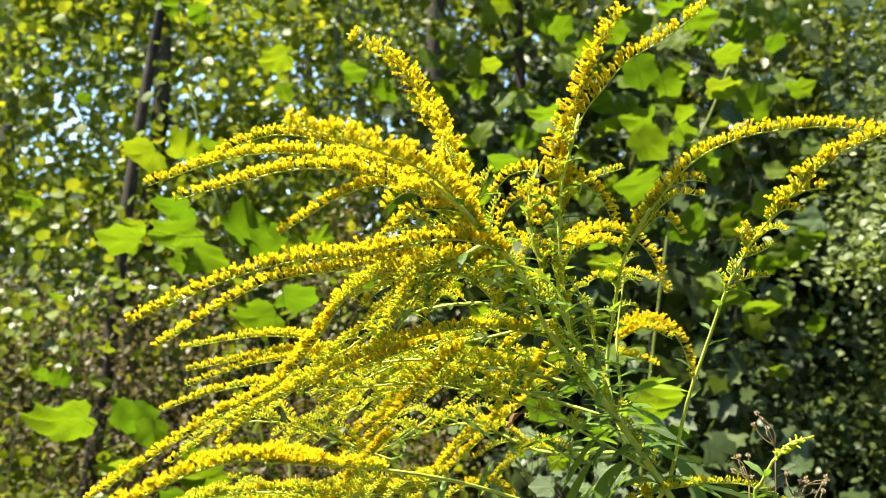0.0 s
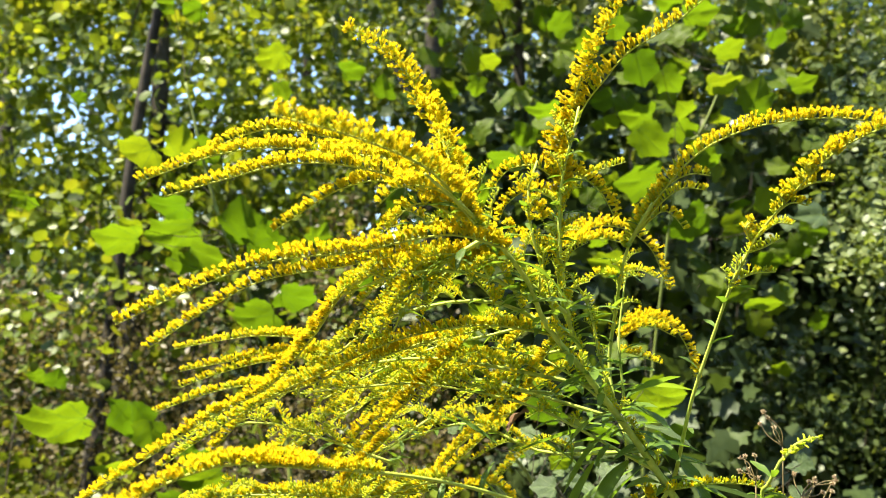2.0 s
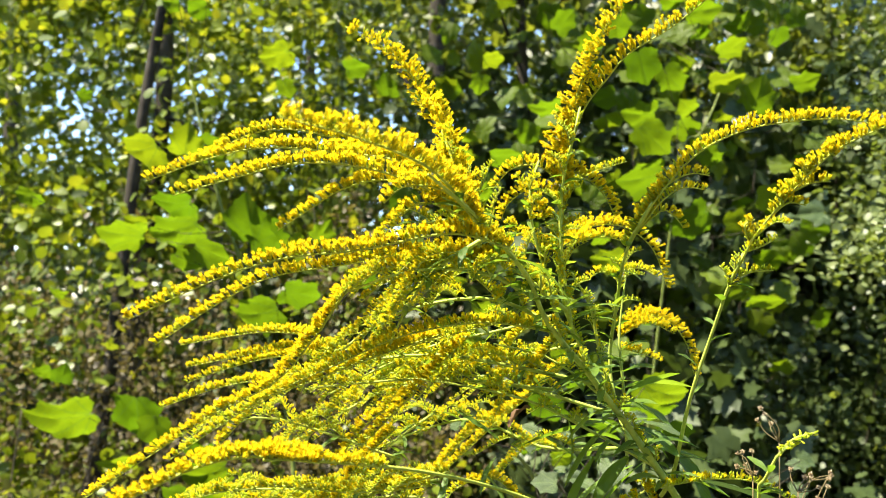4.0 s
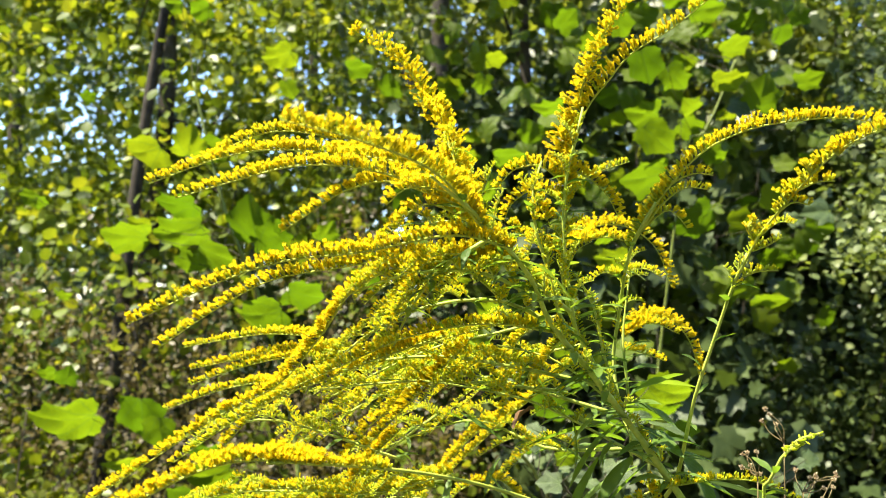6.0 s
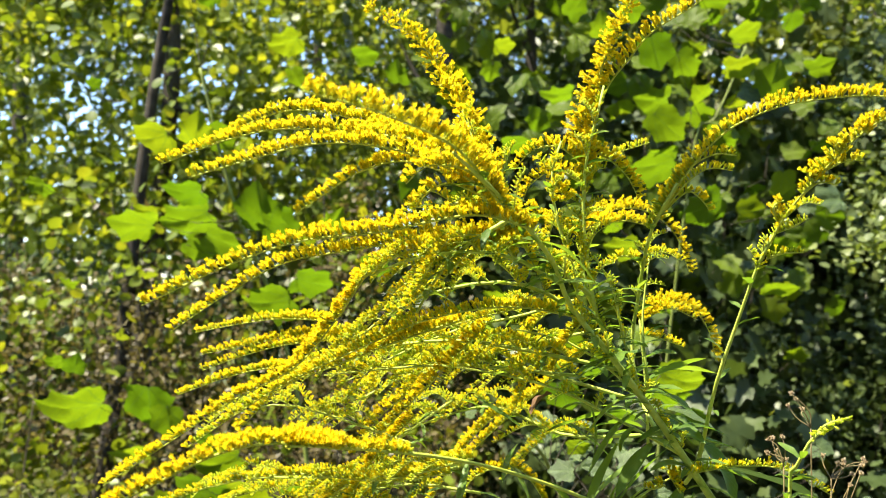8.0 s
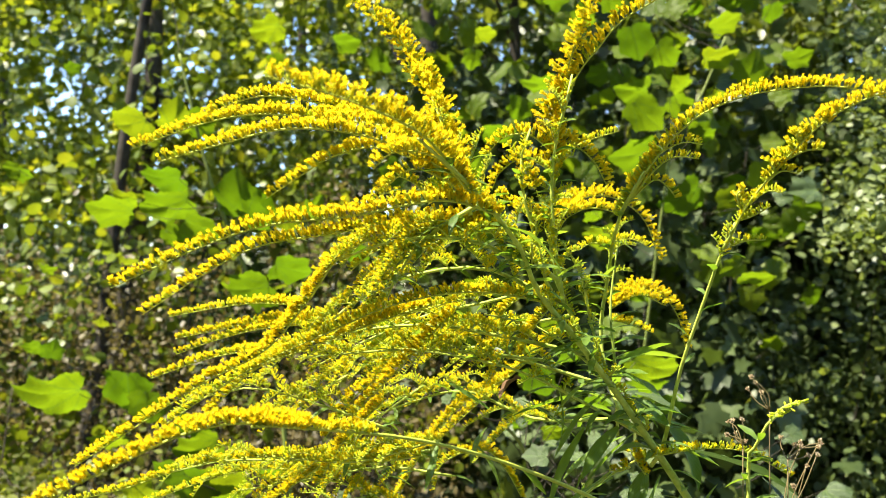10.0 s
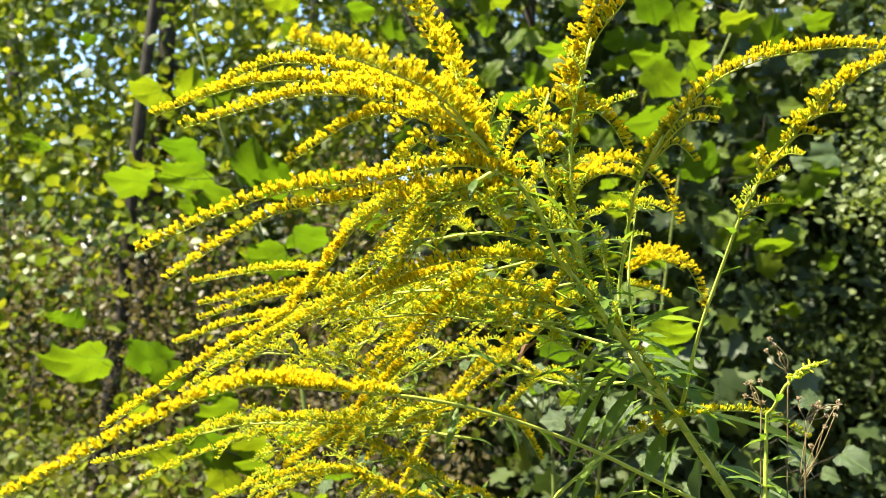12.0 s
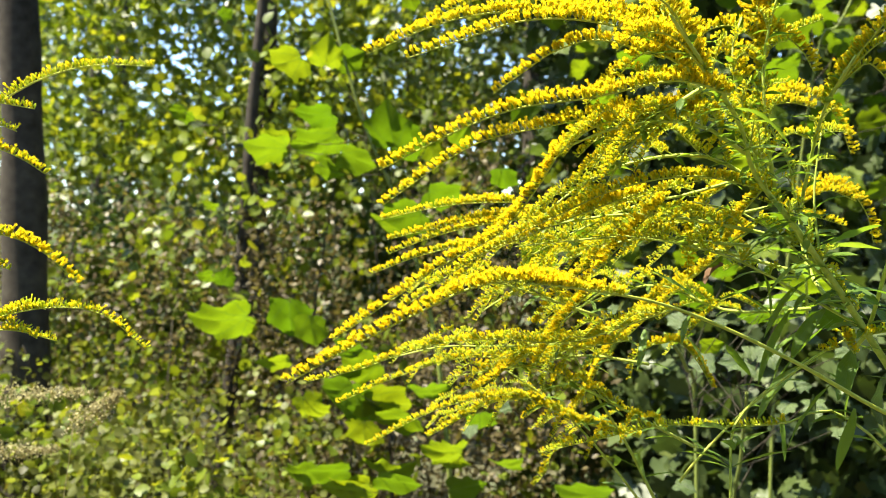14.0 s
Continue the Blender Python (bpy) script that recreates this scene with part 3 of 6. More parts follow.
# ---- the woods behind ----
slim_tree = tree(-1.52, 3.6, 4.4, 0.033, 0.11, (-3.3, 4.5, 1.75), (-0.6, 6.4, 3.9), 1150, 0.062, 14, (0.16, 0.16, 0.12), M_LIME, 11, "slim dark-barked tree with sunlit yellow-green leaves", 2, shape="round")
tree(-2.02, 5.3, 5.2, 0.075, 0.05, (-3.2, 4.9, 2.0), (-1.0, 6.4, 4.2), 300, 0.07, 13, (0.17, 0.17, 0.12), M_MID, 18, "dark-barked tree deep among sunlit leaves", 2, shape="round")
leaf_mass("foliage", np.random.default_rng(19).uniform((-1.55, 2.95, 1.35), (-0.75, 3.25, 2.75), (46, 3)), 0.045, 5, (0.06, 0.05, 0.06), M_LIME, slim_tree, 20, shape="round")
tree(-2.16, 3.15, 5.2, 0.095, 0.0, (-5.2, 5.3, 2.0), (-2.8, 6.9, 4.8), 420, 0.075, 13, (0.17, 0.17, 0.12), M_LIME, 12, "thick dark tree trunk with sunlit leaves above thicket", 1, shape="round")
tree(-0.15, 6.6, 5.8, 0.11, 0.0, (-1.6, 6.5, 2.4), (1.2, 8.0, 4.8), 640, 0.085, 16, (0.17, 0.17, 0.13), M_MID, 13, "dark straight woodland tree with green crown")
slender_tree = tree(0.95, 7.2, 6.0, 0.08, 0.02, (0.1, 6.2, 1.8), (2.4, 8.2, 5.0), 700, 0.085, 16, (0.17, 0.17, 0.13), M_MID, 14, "slender woodland tree with shaded green leaves")
leaf_mass("foliage", np.random.default_rng(91).uniform((1.25, 4.5, 2.15), (2.45, 5.3, 3.3), (170, 3)), 0.072, 11, (0.14, 0.14, 0.11), M_MID, slender_tree, 92, shape="round")
tree(-1.25, 7.6, 6.0, 0.06, -0.02, (-2.6, 6.8, 1.8), (0.0, 8.4, 5.0), 580, 0.085, 16, (0.17, 0.17, 0.13), M_MID, 15, "thin dark woodland tree among others")
tree(2.7, 4.9, 4.6, 0.07, 0.0, (2.0, 3.9, 1.0), (3.9, 5.7, 4.1), 1150, 0.045, 20, (0.13, 0.13, 0.10), M_MID, 16, "bushy tree with small sunlit green leaves", shape="round")
tree(-4.6, 8.5, 6.5, 0.10, 0.0, (-6.4, 7.6, 2.0), (-3.2, 9.6, 5.6), 260, 0.09, 10, (0.18, 0.18, 0.14), M_MID, 17, "woodland tree with thin crown against the sky", 2, shape="round")
# added tree, its crown mostly out of view, placed to block sun from the shrubs
tree(0.55, 4.7, 4.3, 0.05, -0.03, (-0.8, 2.62, 3.1), (1.3, 5.2, 4.2), 340, 0.10, 12, (0.15, 0.15, 0.12), M_MID, 21, "young tree added to shade the shrubs, crown mostly out of view", 3)



def far_woods():
    """Distant trees: dark trunks and clumps of leaves with gaps of sky between them."""
    rng = np.random.default_rng(70)
    vs, fs, o = [], [], 0
    for i in range(16):
        x, y = rng.uniform(-13, 10), rng.uniform(10, 17)
        q, _ = spline([(x, y, -0.1), (x + rng.normal(0, 0.15), y, 3.5), (x + rng.normal(0, 0.4), y, 9)], 10)
        v, f = tube(q, np.linspace(rng.uniform(0.07, 0.17), 0.04, 10), 7)
        vs.append(v)
        fs += [tuple(o + k for k in q2) for q2 in f]
        o += len(v)
    tagged(mesh_object("far_trunks", np.vstack(vs), fs, [M_BARK]), "distant dark tree trunks deep in the woods", "woods", kind="stuff")
    c = box_points(rng, 9000, (-14, 10, 0.0), (11, 17, 9.0))
    leaf_mass("far_foliage", c, 0.17, 14, (0.26, 0.26, 0.22), M_FAR_HAZE, None, 71, label="distant shaded foliage of the woods, greyed for haze")


far_woods()


def thicket(name, lo, hi, clumps, leaf, per, spread, mat, seed, label, stems=26, mats2=None, share=2, shape="oval", shape2="round", grow=1.5):
    """Undergrowth: thin upright stems and small leaves in clumps."""
    rng = np.random.default_rng(seed)
    ob = thing(name, ((lo[0] + hi[0]) / 2, (lo[1] + hi[1]) / 2, 0), label, "shrub")
    def ragged(n):
        """Clump centres under an uneven top."""
        c = box_points(rng, n, lo, hi)
        top = np.array([0.72 + 0.55 * noise.noise((q[0] * 1.7, q[1] * 1.7, seed)) for q in c])
        c[:, 2] *= top
        c = clearings(c, rng) if lo[1] > 2.9 else c
        # an uneven, rounded outline in the plan
        half = (np.array(hi) - np.array(lo)) / 2
        e = np.abs((c - np.array(lo)) / half - 1)
        edge = np.array([noise.noise((q[0] * 2.3, q[1] * 2.3, seed + 5)) for q in c])
        return c[e[:, 0] ** 5 + e[:, 1] ** 5 < 1.05 + 0.9 * edge]

    cen = ragged(clumps)
    for i in range(stems):
        a = np.array([rng.uniform(lo[0], hi[0]), rng.uniform(lo[1], hi[1]), -0.03])
        b = a + np.array([rng.normal(0, 0.25), rng.normal(0, 0.2), rng.uniform(0.7, 1.05) * hi[2]])
        q, _ = spline([a, 0.5 * (a + b) + rng.normal(0, 0.06, 3), b], 14)
        v, f = tube(q, np.linspace(rng.uniform(0.004, 0.008), 0.0015, 14), 6)
        mesh_object("branch", v - np.array(ob.location), f, [M_TWIG], ob)
    leaf_mass("foliage", cen, leaf, per, spread, mat, ob, seed + 1, shape=shape)
    if mats2:
        # the larger leaves hang together in sprays
        spray = ragged(int(clumps / share))
        spray = spray[np.array([noise.noise((q[0] * 2.6, q[1] * 2.6 + seed, q[2] * 3.2)) for q in spray]) > -0.02]
        leaf_mass("foliage", spray, leaf * grow, per // 2 + 1, spread, mats2, ob, seed + 2, shape=shape2)
    return ob


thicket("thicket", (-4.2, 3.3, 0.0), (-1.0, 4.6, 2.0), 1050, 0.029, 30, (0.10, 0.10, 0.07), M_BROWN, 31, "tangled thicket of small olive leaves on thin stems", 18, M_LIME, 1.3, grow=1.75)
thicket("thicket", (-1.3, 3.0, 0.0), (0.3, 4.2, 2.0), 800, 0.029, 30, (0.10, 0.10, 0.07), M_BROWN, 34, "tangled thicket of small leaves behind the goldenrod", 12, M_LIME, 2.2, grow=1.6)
thicket("undergrowth", (-6.2, 6.4, 0.0), (-1.0, 8.4, 2.3), 950, 0.12, 12, (0.22, 0.22, 0.16), M_FAR_HAZE, 52, "shaded undergrowth beneath the woodland trees", 14, M_MID)
thicket("undergrowth", (-1.5, 6.4, 0.0), (4.6, 8.4, 2.3), 950, 0.12, 12, (0.22, 0.22, 0.16), M_FAR_HAZE, 55, "shaded undergrowth beneath the woodland trees", 14, M_MID)
# leaves darkened for shade; the fewer brighter ones stand for flecks of sun
thicket("shaded_shrub", (0.3, 2.6, 0.0), (1.15, 3.6, 2.2), 320, 0.085, 7, (0.085, 0.085, 0.065), M_SHADED, 37, "dense shrub with lobed leaves darkened for shade", 4, M_MID, 4, "lobed", "lobed", 1.0)
side_shrub = thicket("shaded_shrub", (1.15, 2.75, 0.0), (2.9, 3.8, 2.2), 640, 0.032, 26, (0.08, 0.08, 0.06), M_SHADED, 40, "dense shrub of small leaves, darkened for shade and lighter on top for sun", 4, M_LIT_GREY, 3.0, "round", "round", 1.1)
thicket("shaded_shrub", (0.0, 3.9, 0.0), (3.4, 5.3, 3.7), 2500, 0.10, 13, (0.12, 0.12, 0.10), M_SHADED, 43, "shrub layer under the trees with leaves darkened for shade", 4, M_MID, 6, "lobed", "lobed", 1.0)
# sloping upper leaves in the lighter colour, as the shrub's sunlit top
slope = box_points(np.random.default_rng(47), 560, (1.2, 2.2, 1.52), (2.8, 2.5, 2.6))
slope[:, 1] += 0.9 * (slope[:, 2] - 1.5)
slope = slope[slope[:, 0] > 1.2 + 0.5 * (slope[:, 2] - 1.5)]
leaf_mass("foliage", slope, 0.026, 28, (0.06, 0.06, 0.05), M_LIT_GREY, side_shrub, 48, shape="round", up=1.2)
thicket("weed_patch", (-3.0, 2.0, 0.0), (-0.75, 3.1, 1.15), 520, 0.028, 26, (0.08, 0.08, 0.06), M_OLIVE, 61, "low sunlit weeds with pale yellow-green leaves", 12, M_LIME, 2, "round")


def unseen_foliage_behind():
    """Unseen foliage added behind and to both sides, to block light from the low sky."""
    rng = np.random.default_rng(80)
    n = 1500
    w = rng.uniform(-0.35, math.pi + 0.35, n)
    r = rng.uniform(8.5, 12.0, n)
    c = np.stack([r * np.cos(w), -r * np.sin(w) + 1.0, rng.uniform(0, 8.0, n)], 1)
    leaf_mass("added_foliage", c, 0.55, 9, (0.6, 0.6, 0.5), M_FAR_HAZE, None, 81, label="unseen foliage added behind to block low sky light")


unseen_foliage_behind()


# ---- the saplings with large leaves ----
LEFT_LINE = [(-0.131, 1.9, 0.26), (-0.198, 1.85, 0.992), (-0.274, 1.85, 1.358), (-0.372, 1.8, 1.627), (-0.454, 1.8, 1.914)]
sapling_left = thing("sapling", (LEFT_LINE[0][0], LEFT_LINE[0][1], 0), "young tree with large bright yellow-green lobed leaves", "sapling", "saplings")
stem(sapling_left, [(LEFT_LINE[0][0], LEFT_LINE[0][1], -0.03)] + LEFT_LINE[1:], 0.008, 0.003, mat=M_GREENSTEM)
big_leaf(sapling_left, LEFT_LINE, (-0.514, 1.7, 1.74), 0.095, 185, -52, -25, 0)
big_leaf(sapling_left, LEFT_LINE, (-0.439, 1.75, 1.768), 0.075, 80, -38, 12, 1)
big_leaf(sapling_left, LEFT_LINE, (-0.401, 1.8, 1.766), 0.074, 20, -34, -1, 2)
big_leaf(sapling_left, LEFT_LINE, (-0.503, 1.85, 1.649), 0.097, 170, -60, -14, 3)
big_leaf(sapling_left, LEFT_LINE, (-0.633, 1.9, 1.58), 0.101, 175, -51, 23, 4)
big_leaf(sapling_left, LEFT_LINE, (-0.529, 1.95, 1.594), 0.123, 200, -47, 10, 5)
big_leaf(sapling_left, LEFT_LINE, (-0.36, 1.7, 1.528), 0.078, -30, -43, -3, 6)
big_leaf(sapling_left, LEFT_LINE, (-0.299, 1.75, 1.601), 0.112, 85, -34, -16, 7)
big_leaf(sapling_left, LEFT_LINE, (-0.271, 1.8, 1.567), 0.086, -60, -30, 21, 8)
big_leaf(sapling_left, LEFT_LINE, (-0.738, 1.85, 1.166), 0.149, 180, -48, 8, 9)
big_leaf(sapling_left, LEFT_LINE, (-0.575, 1.9, 1.167), 0.122, -100, -37, -5, 10)
big_leaf(sapling_left, LEFT_LINE, (-0.333, 1.95, 1.396), 0.093, 10, -53, -18, 11)
big_leaf(sapling_left, LEFT_LINE, (-0.173, 1.7, 1.448), 0.080, -20, -49, 19, 12)
big_leaf(sapling_left, LEFT_LINE, (-0.14, 1.75, 1.58), 0.055, 60, -35, 6, 13)
big_leaf(sapling_left, LEFT_LINE, (-0.443, 1.8, 2.074), 0.052, 200, -46, -7, 14)
big_leaf(sapling_left, LEFT_LINE, (-0.526, 1.85, 2.108), 0.048, 170, -37, -20, 15)
big_leaf(sapling_left, LEFT_LINE, (-0.621, 1.9, 1.061), 0.086, 190, -58, 17, 16)
big_leaf(sapling_left, LEFT_LINE, (-0.438, 1.95, 1.083), 0.085, -20, -49, 4, 17)
big_leaf(sapling_left, LEFT_LINE, (-0.047, 1.7, 1.483), 0.062, -90, -50, -9, 18)
big_leaf(sapling_left, LEFT_LINE, (0.128, 1.75, 1.38), 0.068, 80, -36, -22, 19)
big_leaf(sapling_left, LEFT_LINE, (0.006, 1.8, 1.345), 0.046, 100, -37, 15, 20)
big_leaf(sapling_left, LEFT_LINE, (-0.458, 1.85, 1.516), 0.070, -40, -53, 2, 21)
big_leaf(sapling_left, LEFT_LINE, (-0.229, 1.9, 1.563), 0.060, -80, -34, -11, 22)
big_leaf(sapling_left, LEFT_LINE, (-0.625, 1.95, 1.612), 0.065, 150, -55, -24, 23)
big_leaf(sapling_left, LEFT_LINE, (-0.655, 1.7, 1.275), 0.047, 75, -26, 13, 24)
big_leaf(sapling_left, LEFT_LINE, (-0.727, 1.75, 1.274), 0.043, 185, -47, 0, 25)
big_leaf(sapling_left, LEFT_LINE, (-0.812, 1.8, 1.655), 0.042, 170, -28, -13, 26)
big_leaf(sapling_left, LEFT_LINE, (-0.812, 1.85, 1.649), 0.039, -20, -39, 24, 27)
big_leaf(sapling_left, LEFT_LINE, (-0.733, 1.9, 1.903), 0.033, 30, -30, 11, 28)
big_leaf(sapling_left, LEFT_LINE, (-0.797, 1.95, 1.441), 0.040, 0, -51, -2, 29)
big_leaf(sapling_left, LEFT_LINE, (-0.399, 1.75, 1.008), 0.140, 170, -40, -25, 3)
big_leaf(sapling_left, LEFT_LINE, (-0.31, 1.75, 0.998), 0.114, -20, -35, 16, 4)
big_leaf(sapling_left, LEFT_LINE, (-0.373, 1.75, 1.071), 0.101, 200, -35, 7, 5)
big_leaf(sapling_left, LEFT_LINE, (-0.476, 1.75, 1.157), 0.077, -90, -25, -2, 6)
big_leaf(sapling_left, LEFT_LINE, (-0.271, 1.75, 1.407), 0.111, 190, -45, -20, 8)
big_leaf(sapling_left, LEFT_LINE, (0.023, 1.75, 1.309), 0.073, 0, -45, 21, 9)
big_leaf(sapling_left, LEFT_LINE, (-0.439, 1.75, 0.843), 0.092, 180, -45, 12, 10)
big_leaf(sapling_left, LEFT_LINE, (-0.4, 1.75, 0.807), 0.118, 190, -45, 3, 11)
big_leaf(sapling_left, LEFT_LINE, (0.118, 1.75, 0.816), 0.114, 170, -45, -6, 12)
big_leaf(sapling_left, LEFT_LINE, (-0.298, 1.75, 0.848), 0.116, 20, -45, -15, 13)
big_leaf(sapling_left, LEFT_LINE, (-0.172, 1.75, 0.89), 0.101, -40, -45, -24, 14)
big_leaf(sapling_left, LEFT_LINE, (-0.380, 1.620, 1.050), 0.088, 190, -35, -25, 0)
big_leaf(sapling_left, LEFT_LINE, (-0.449, 1.670, 1.000), 0.079, -60, -42, 4, 1)
big_leaf(sapling_left, LEFT_LINE, (-0.282, 1.720, 0.970), 0.105, 200, -49, -17, 2)
big_leaf(sapling_left, LEFT_LINE, (-0.210, 1.770, 1.026), 0.090, 20, -56, 12, 3)
big_leaf(sapling_left, LEFT_LINE, (-0.375, 1.820, 0.912), 0.086, -100, -35, -9, 4)
big_leaf(sapling_left, LEFT_LINE, (-0.164, 1.620, 0.929), 0.088, 170, -42, 20, 5)
big_leaf(sapling_left, LEFT_LINE, (-0.267, 1.670, 0.851), 0.096, -20, -49, -1, 6)
big_leaf(sapling_left, LEFT_LINE, (-0.376, 1.720, 0.812), 0.082, 200, -56, -22, 7)
big_leaf(sapling_left, LEFT_LINE, (-0.135, 1.770, 0.814), 0.084, 10, -35, 7, 8)
big_leaf(sapling_left, LEFT_LINE, (-0.529, 1.820, 0.815), 0.093, 185, -42, -14, 9)
big_leaf(sapling_left, LEFT_LINE, (-0.090, 1.620, 0.994), 0.066, -80, -49, 15, 10)
big_leaf(sapling_left, LEFT_LINE, (-0.036, 1.670, 0.897), 0.068, 30, -56, -6, 11)
RIGHT_LINE = [(0.657, 2.4, -0.015), (0.665, 2.4, 0.89), (0.739, 2.3, 1.803), (0.796, 2.3, 1.915), (0.832, 2.3, 1.987), (0.886, 2.3, 2.124)]
sapling_right = thing("sapling", (RIGHT_LINE[0][0], RIGHT_LINE[0][1], 0), "young tree with broad bright green leaves on a pale leaning stem", "sapling", "saplings")
stem(sapling_right, [(RIGHT_LINE[0][0], RIGHT_LINE[0][1], -0.03)] + RIGHT_LINE[1:], 0.006, 0.003, mat=M_GREENSTEM)
big_leaf(sapling_right, RIGHT_LINE, (0.634, 2.130, 1.865), 0.105, -55, -40, -25, 0)
big_leaf(sapling_right, RIGHT_LINE, (0.623, 2.250, 1.960), 0.092, 185, -45, 12, 1)
big_leaf(sapling_right, RIGHT_LINE, (0.783, 2.370, 1.945), 0.082, -30, -50, -1, 2)
big_leaf(sapling_right, RIGHT_LINE, (0.918, 2.190, 2.000), 0.104, 75, -30, -14, 3)
big_leaf(sapling_right, RIGHT_LINE, (0.423, 2.310, 2.236), 0.073, 60, -35, 23, 4)
big_leaf(sapling_right, RIGHT_LINE, (0.355, 2.130, 1.944), 0.082, 190, -68, 10, 5)
big_leaf(sapling_right, RIGHT_LINE, (0.264, 2.250, 1.840), 0.086, 5, -66, -3, 6)
big_leaf(sapling_right, RIGHT_LINE, (0.326, 2.370, 1.928), 0.072, -110, -30, -16, 7)
big_leaf(sapling_right, RIGHT_LINE, (0.615, 2.190, 1.776), 0.125, 200, -45, 21, 8)
big_leaf(sapling_right, RIGHT_LINE, (0.768, 2.310, 1.676), 0.120, 215, -40, 8, 9)
big_leaf(sapling_right, RIGHT_LINE, (0.604, 2.130, 2.053), 0.095, -70, -35, -5, 10)
big_leaf(sapling_right, RIGHT_LINE, (0.710, 2.250, 2.056), 0.084, -60, -45, -18, 11)
big_leaf(sapling_right, RIGHT_LINE, (0.908, 2.370, 2.186), 0.085, 45, -55, 19, 12)
big_leaf(sapling_right, RIGHT_LINE, (0.840, 2.190, 2.037), 0.090, 20, -60, 6, 13)
big_leaf(sapling_right, RIGHT_LINE, (0.981, 2.310, 1.466), 0.095, 0, -70, -7, 14)
big_leaf(sapling_right, RIGHT_LINE, (0.519, 2.130, 1.554), 0.087, 180, -50, -20, 15)
big_leaf(sapling_right, RIGHT_LINE, (0.961, 2.250, 1.738), 0.077, -80, -30, 17, 16)
big_leaf(sapling_right, RIGHT_LINE, (0.848, 2.370, 1.865), 0.072, -40, -50, 4, 17)
big_leaf(sapling_right, RIGHT_LINE, (0.777, 2.190, 2.227), 0.090, 10, -55, -9, 18)
big_leaf(sapling_right, RIGHT_LINE, (1.092, 2.310, 2.074), 0.073, 20, -50, -22, 19)
big_leaf(sapling_right, RIGHT_LINE, (0.221, 2.130, 2.069), 0.053, 10, -55, 15, 20)
big_leaf(sapling_right, RIGHT_LINE, (0.486, 2.250, 2.165), 0.074, 100, -40, 2, 21)
big_leaf(sapling_right, RIGHT_LINE, (-0.168, 2.370, 2.113), 0.072, 5, -55, -11, 22)
big_leaf(sapling_right, RIGHT_LINE, (-0.059, 2.190, 2.013), 0.066, 80, -35, -24, 23)
big_leaf(sapling_right, RIGHT_LINE, (0.675, 2.310, 1.160), 0.128, -30, -55, 13, 24)
big_leaf(sapling_right, RIGHT_LINE, (-0.349, 2.130, 2.070), 0.087, 200, -55, 0, 25)
big_leaf(sapling_right, RIGHT_LINE, (-0.341, 2.250, 2.016), 0.059, -80, -40, -13, 26)
big_leaf(sapling_right, RIGHT_LINE, (0.780, 2.370, 2.011), 0.069, 150, -50, 24, 27)
big_leaf(sapling_right, RIGHT_LINE, (0.552, 2.190, 2.177), 0.064, -50, -40, 11, 28)
big_leaf(sapling_right, RIGHT_LINE, (0.188, 2.310, 2.050), 0.061, -100, -35, -2, 29)
# three leaves whose glancing sky sheen is given as grey-green colour
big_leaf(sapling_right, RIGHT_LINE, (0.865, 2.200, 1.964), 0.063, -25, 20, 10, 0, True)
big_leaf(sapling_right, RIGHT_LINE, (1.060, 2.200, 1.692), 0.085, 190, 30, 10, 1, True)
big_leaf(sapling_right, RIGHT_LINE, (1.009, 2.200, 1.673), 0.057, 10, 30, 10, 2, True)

rng_leaf = np.random.default_rng(5)
for i in range(190):
    # shaded leaves further back in the same crown
    big_leaf(sapling_right, RIGHT_LINE, (rng_leaf.uniform(-0.05, 1.3), rng_leaf.uniform(2.45, 3.2), rng_leaf.uniform(1.25, 2.75)), rng_leaf.uniform(0.06, 0.10),
             rng_leaf.uniform(-90, 270), rng_leaf.uniform(-70, 50), rng_leaf.uniform(-40, 40), i)
LOW_LINE = [(0.317, 1.5, 0.522), (0.31, 1.5, 0.991), (0.284, 1.45, 1.137), (0.241, 1.4, 1.2)]
low_plant = thing("low_plant", (LOW_LINE[0][0], LOW_LINE[0][1], 0), "low plant whose lobed leaves are greyed for shade and sheen", "plant")
stem(low_plant, [(LOW_LINE[0][0], LOW_LINE[0][1], -0.03)] + LOW_LINE[1:], 0.006, 0.003, mat=M_GREENSTEM)
LOW_LINE_B = [(0.372, 1.5, 0.363), (0.37, 1.5, 0.772), (0.378, 1.45, 0.989), (0.376, 1.4, 1.105)]
low_plant_b = thing("low_plant", (LOW_LINE_B[0][0], LOW_LINE_B[0][1], 0), "low plant beneath the goldenrod with lobed leaves greyed for shade and sheen", "plant")
stem(low_plant_b, [(LOW_LINE_B[0][0], LOW_LINE_B[0][1], -0.03)] + LOW_LINE_B[1:], 0.005, 0.003, mat=M_GREENSTEM)
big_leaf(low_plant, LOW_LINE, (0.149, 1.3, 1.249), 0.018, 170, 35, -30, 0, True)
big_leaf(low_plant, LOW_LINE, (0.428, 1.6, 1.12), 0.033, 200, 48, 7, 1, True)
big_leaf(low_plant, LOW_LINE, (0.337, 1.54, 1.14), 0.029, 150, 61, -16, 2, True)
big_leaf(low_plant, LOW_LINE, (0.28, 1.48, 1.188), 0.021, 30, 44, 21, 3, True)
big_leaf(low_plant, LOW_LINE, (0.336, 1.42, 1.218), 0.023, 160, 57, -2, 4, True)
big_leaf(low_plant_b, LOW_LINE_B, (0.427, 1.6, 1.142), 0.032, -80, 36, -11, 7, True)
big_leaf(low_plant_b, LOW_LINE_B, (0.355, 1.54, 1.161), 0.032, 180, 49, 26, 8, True)
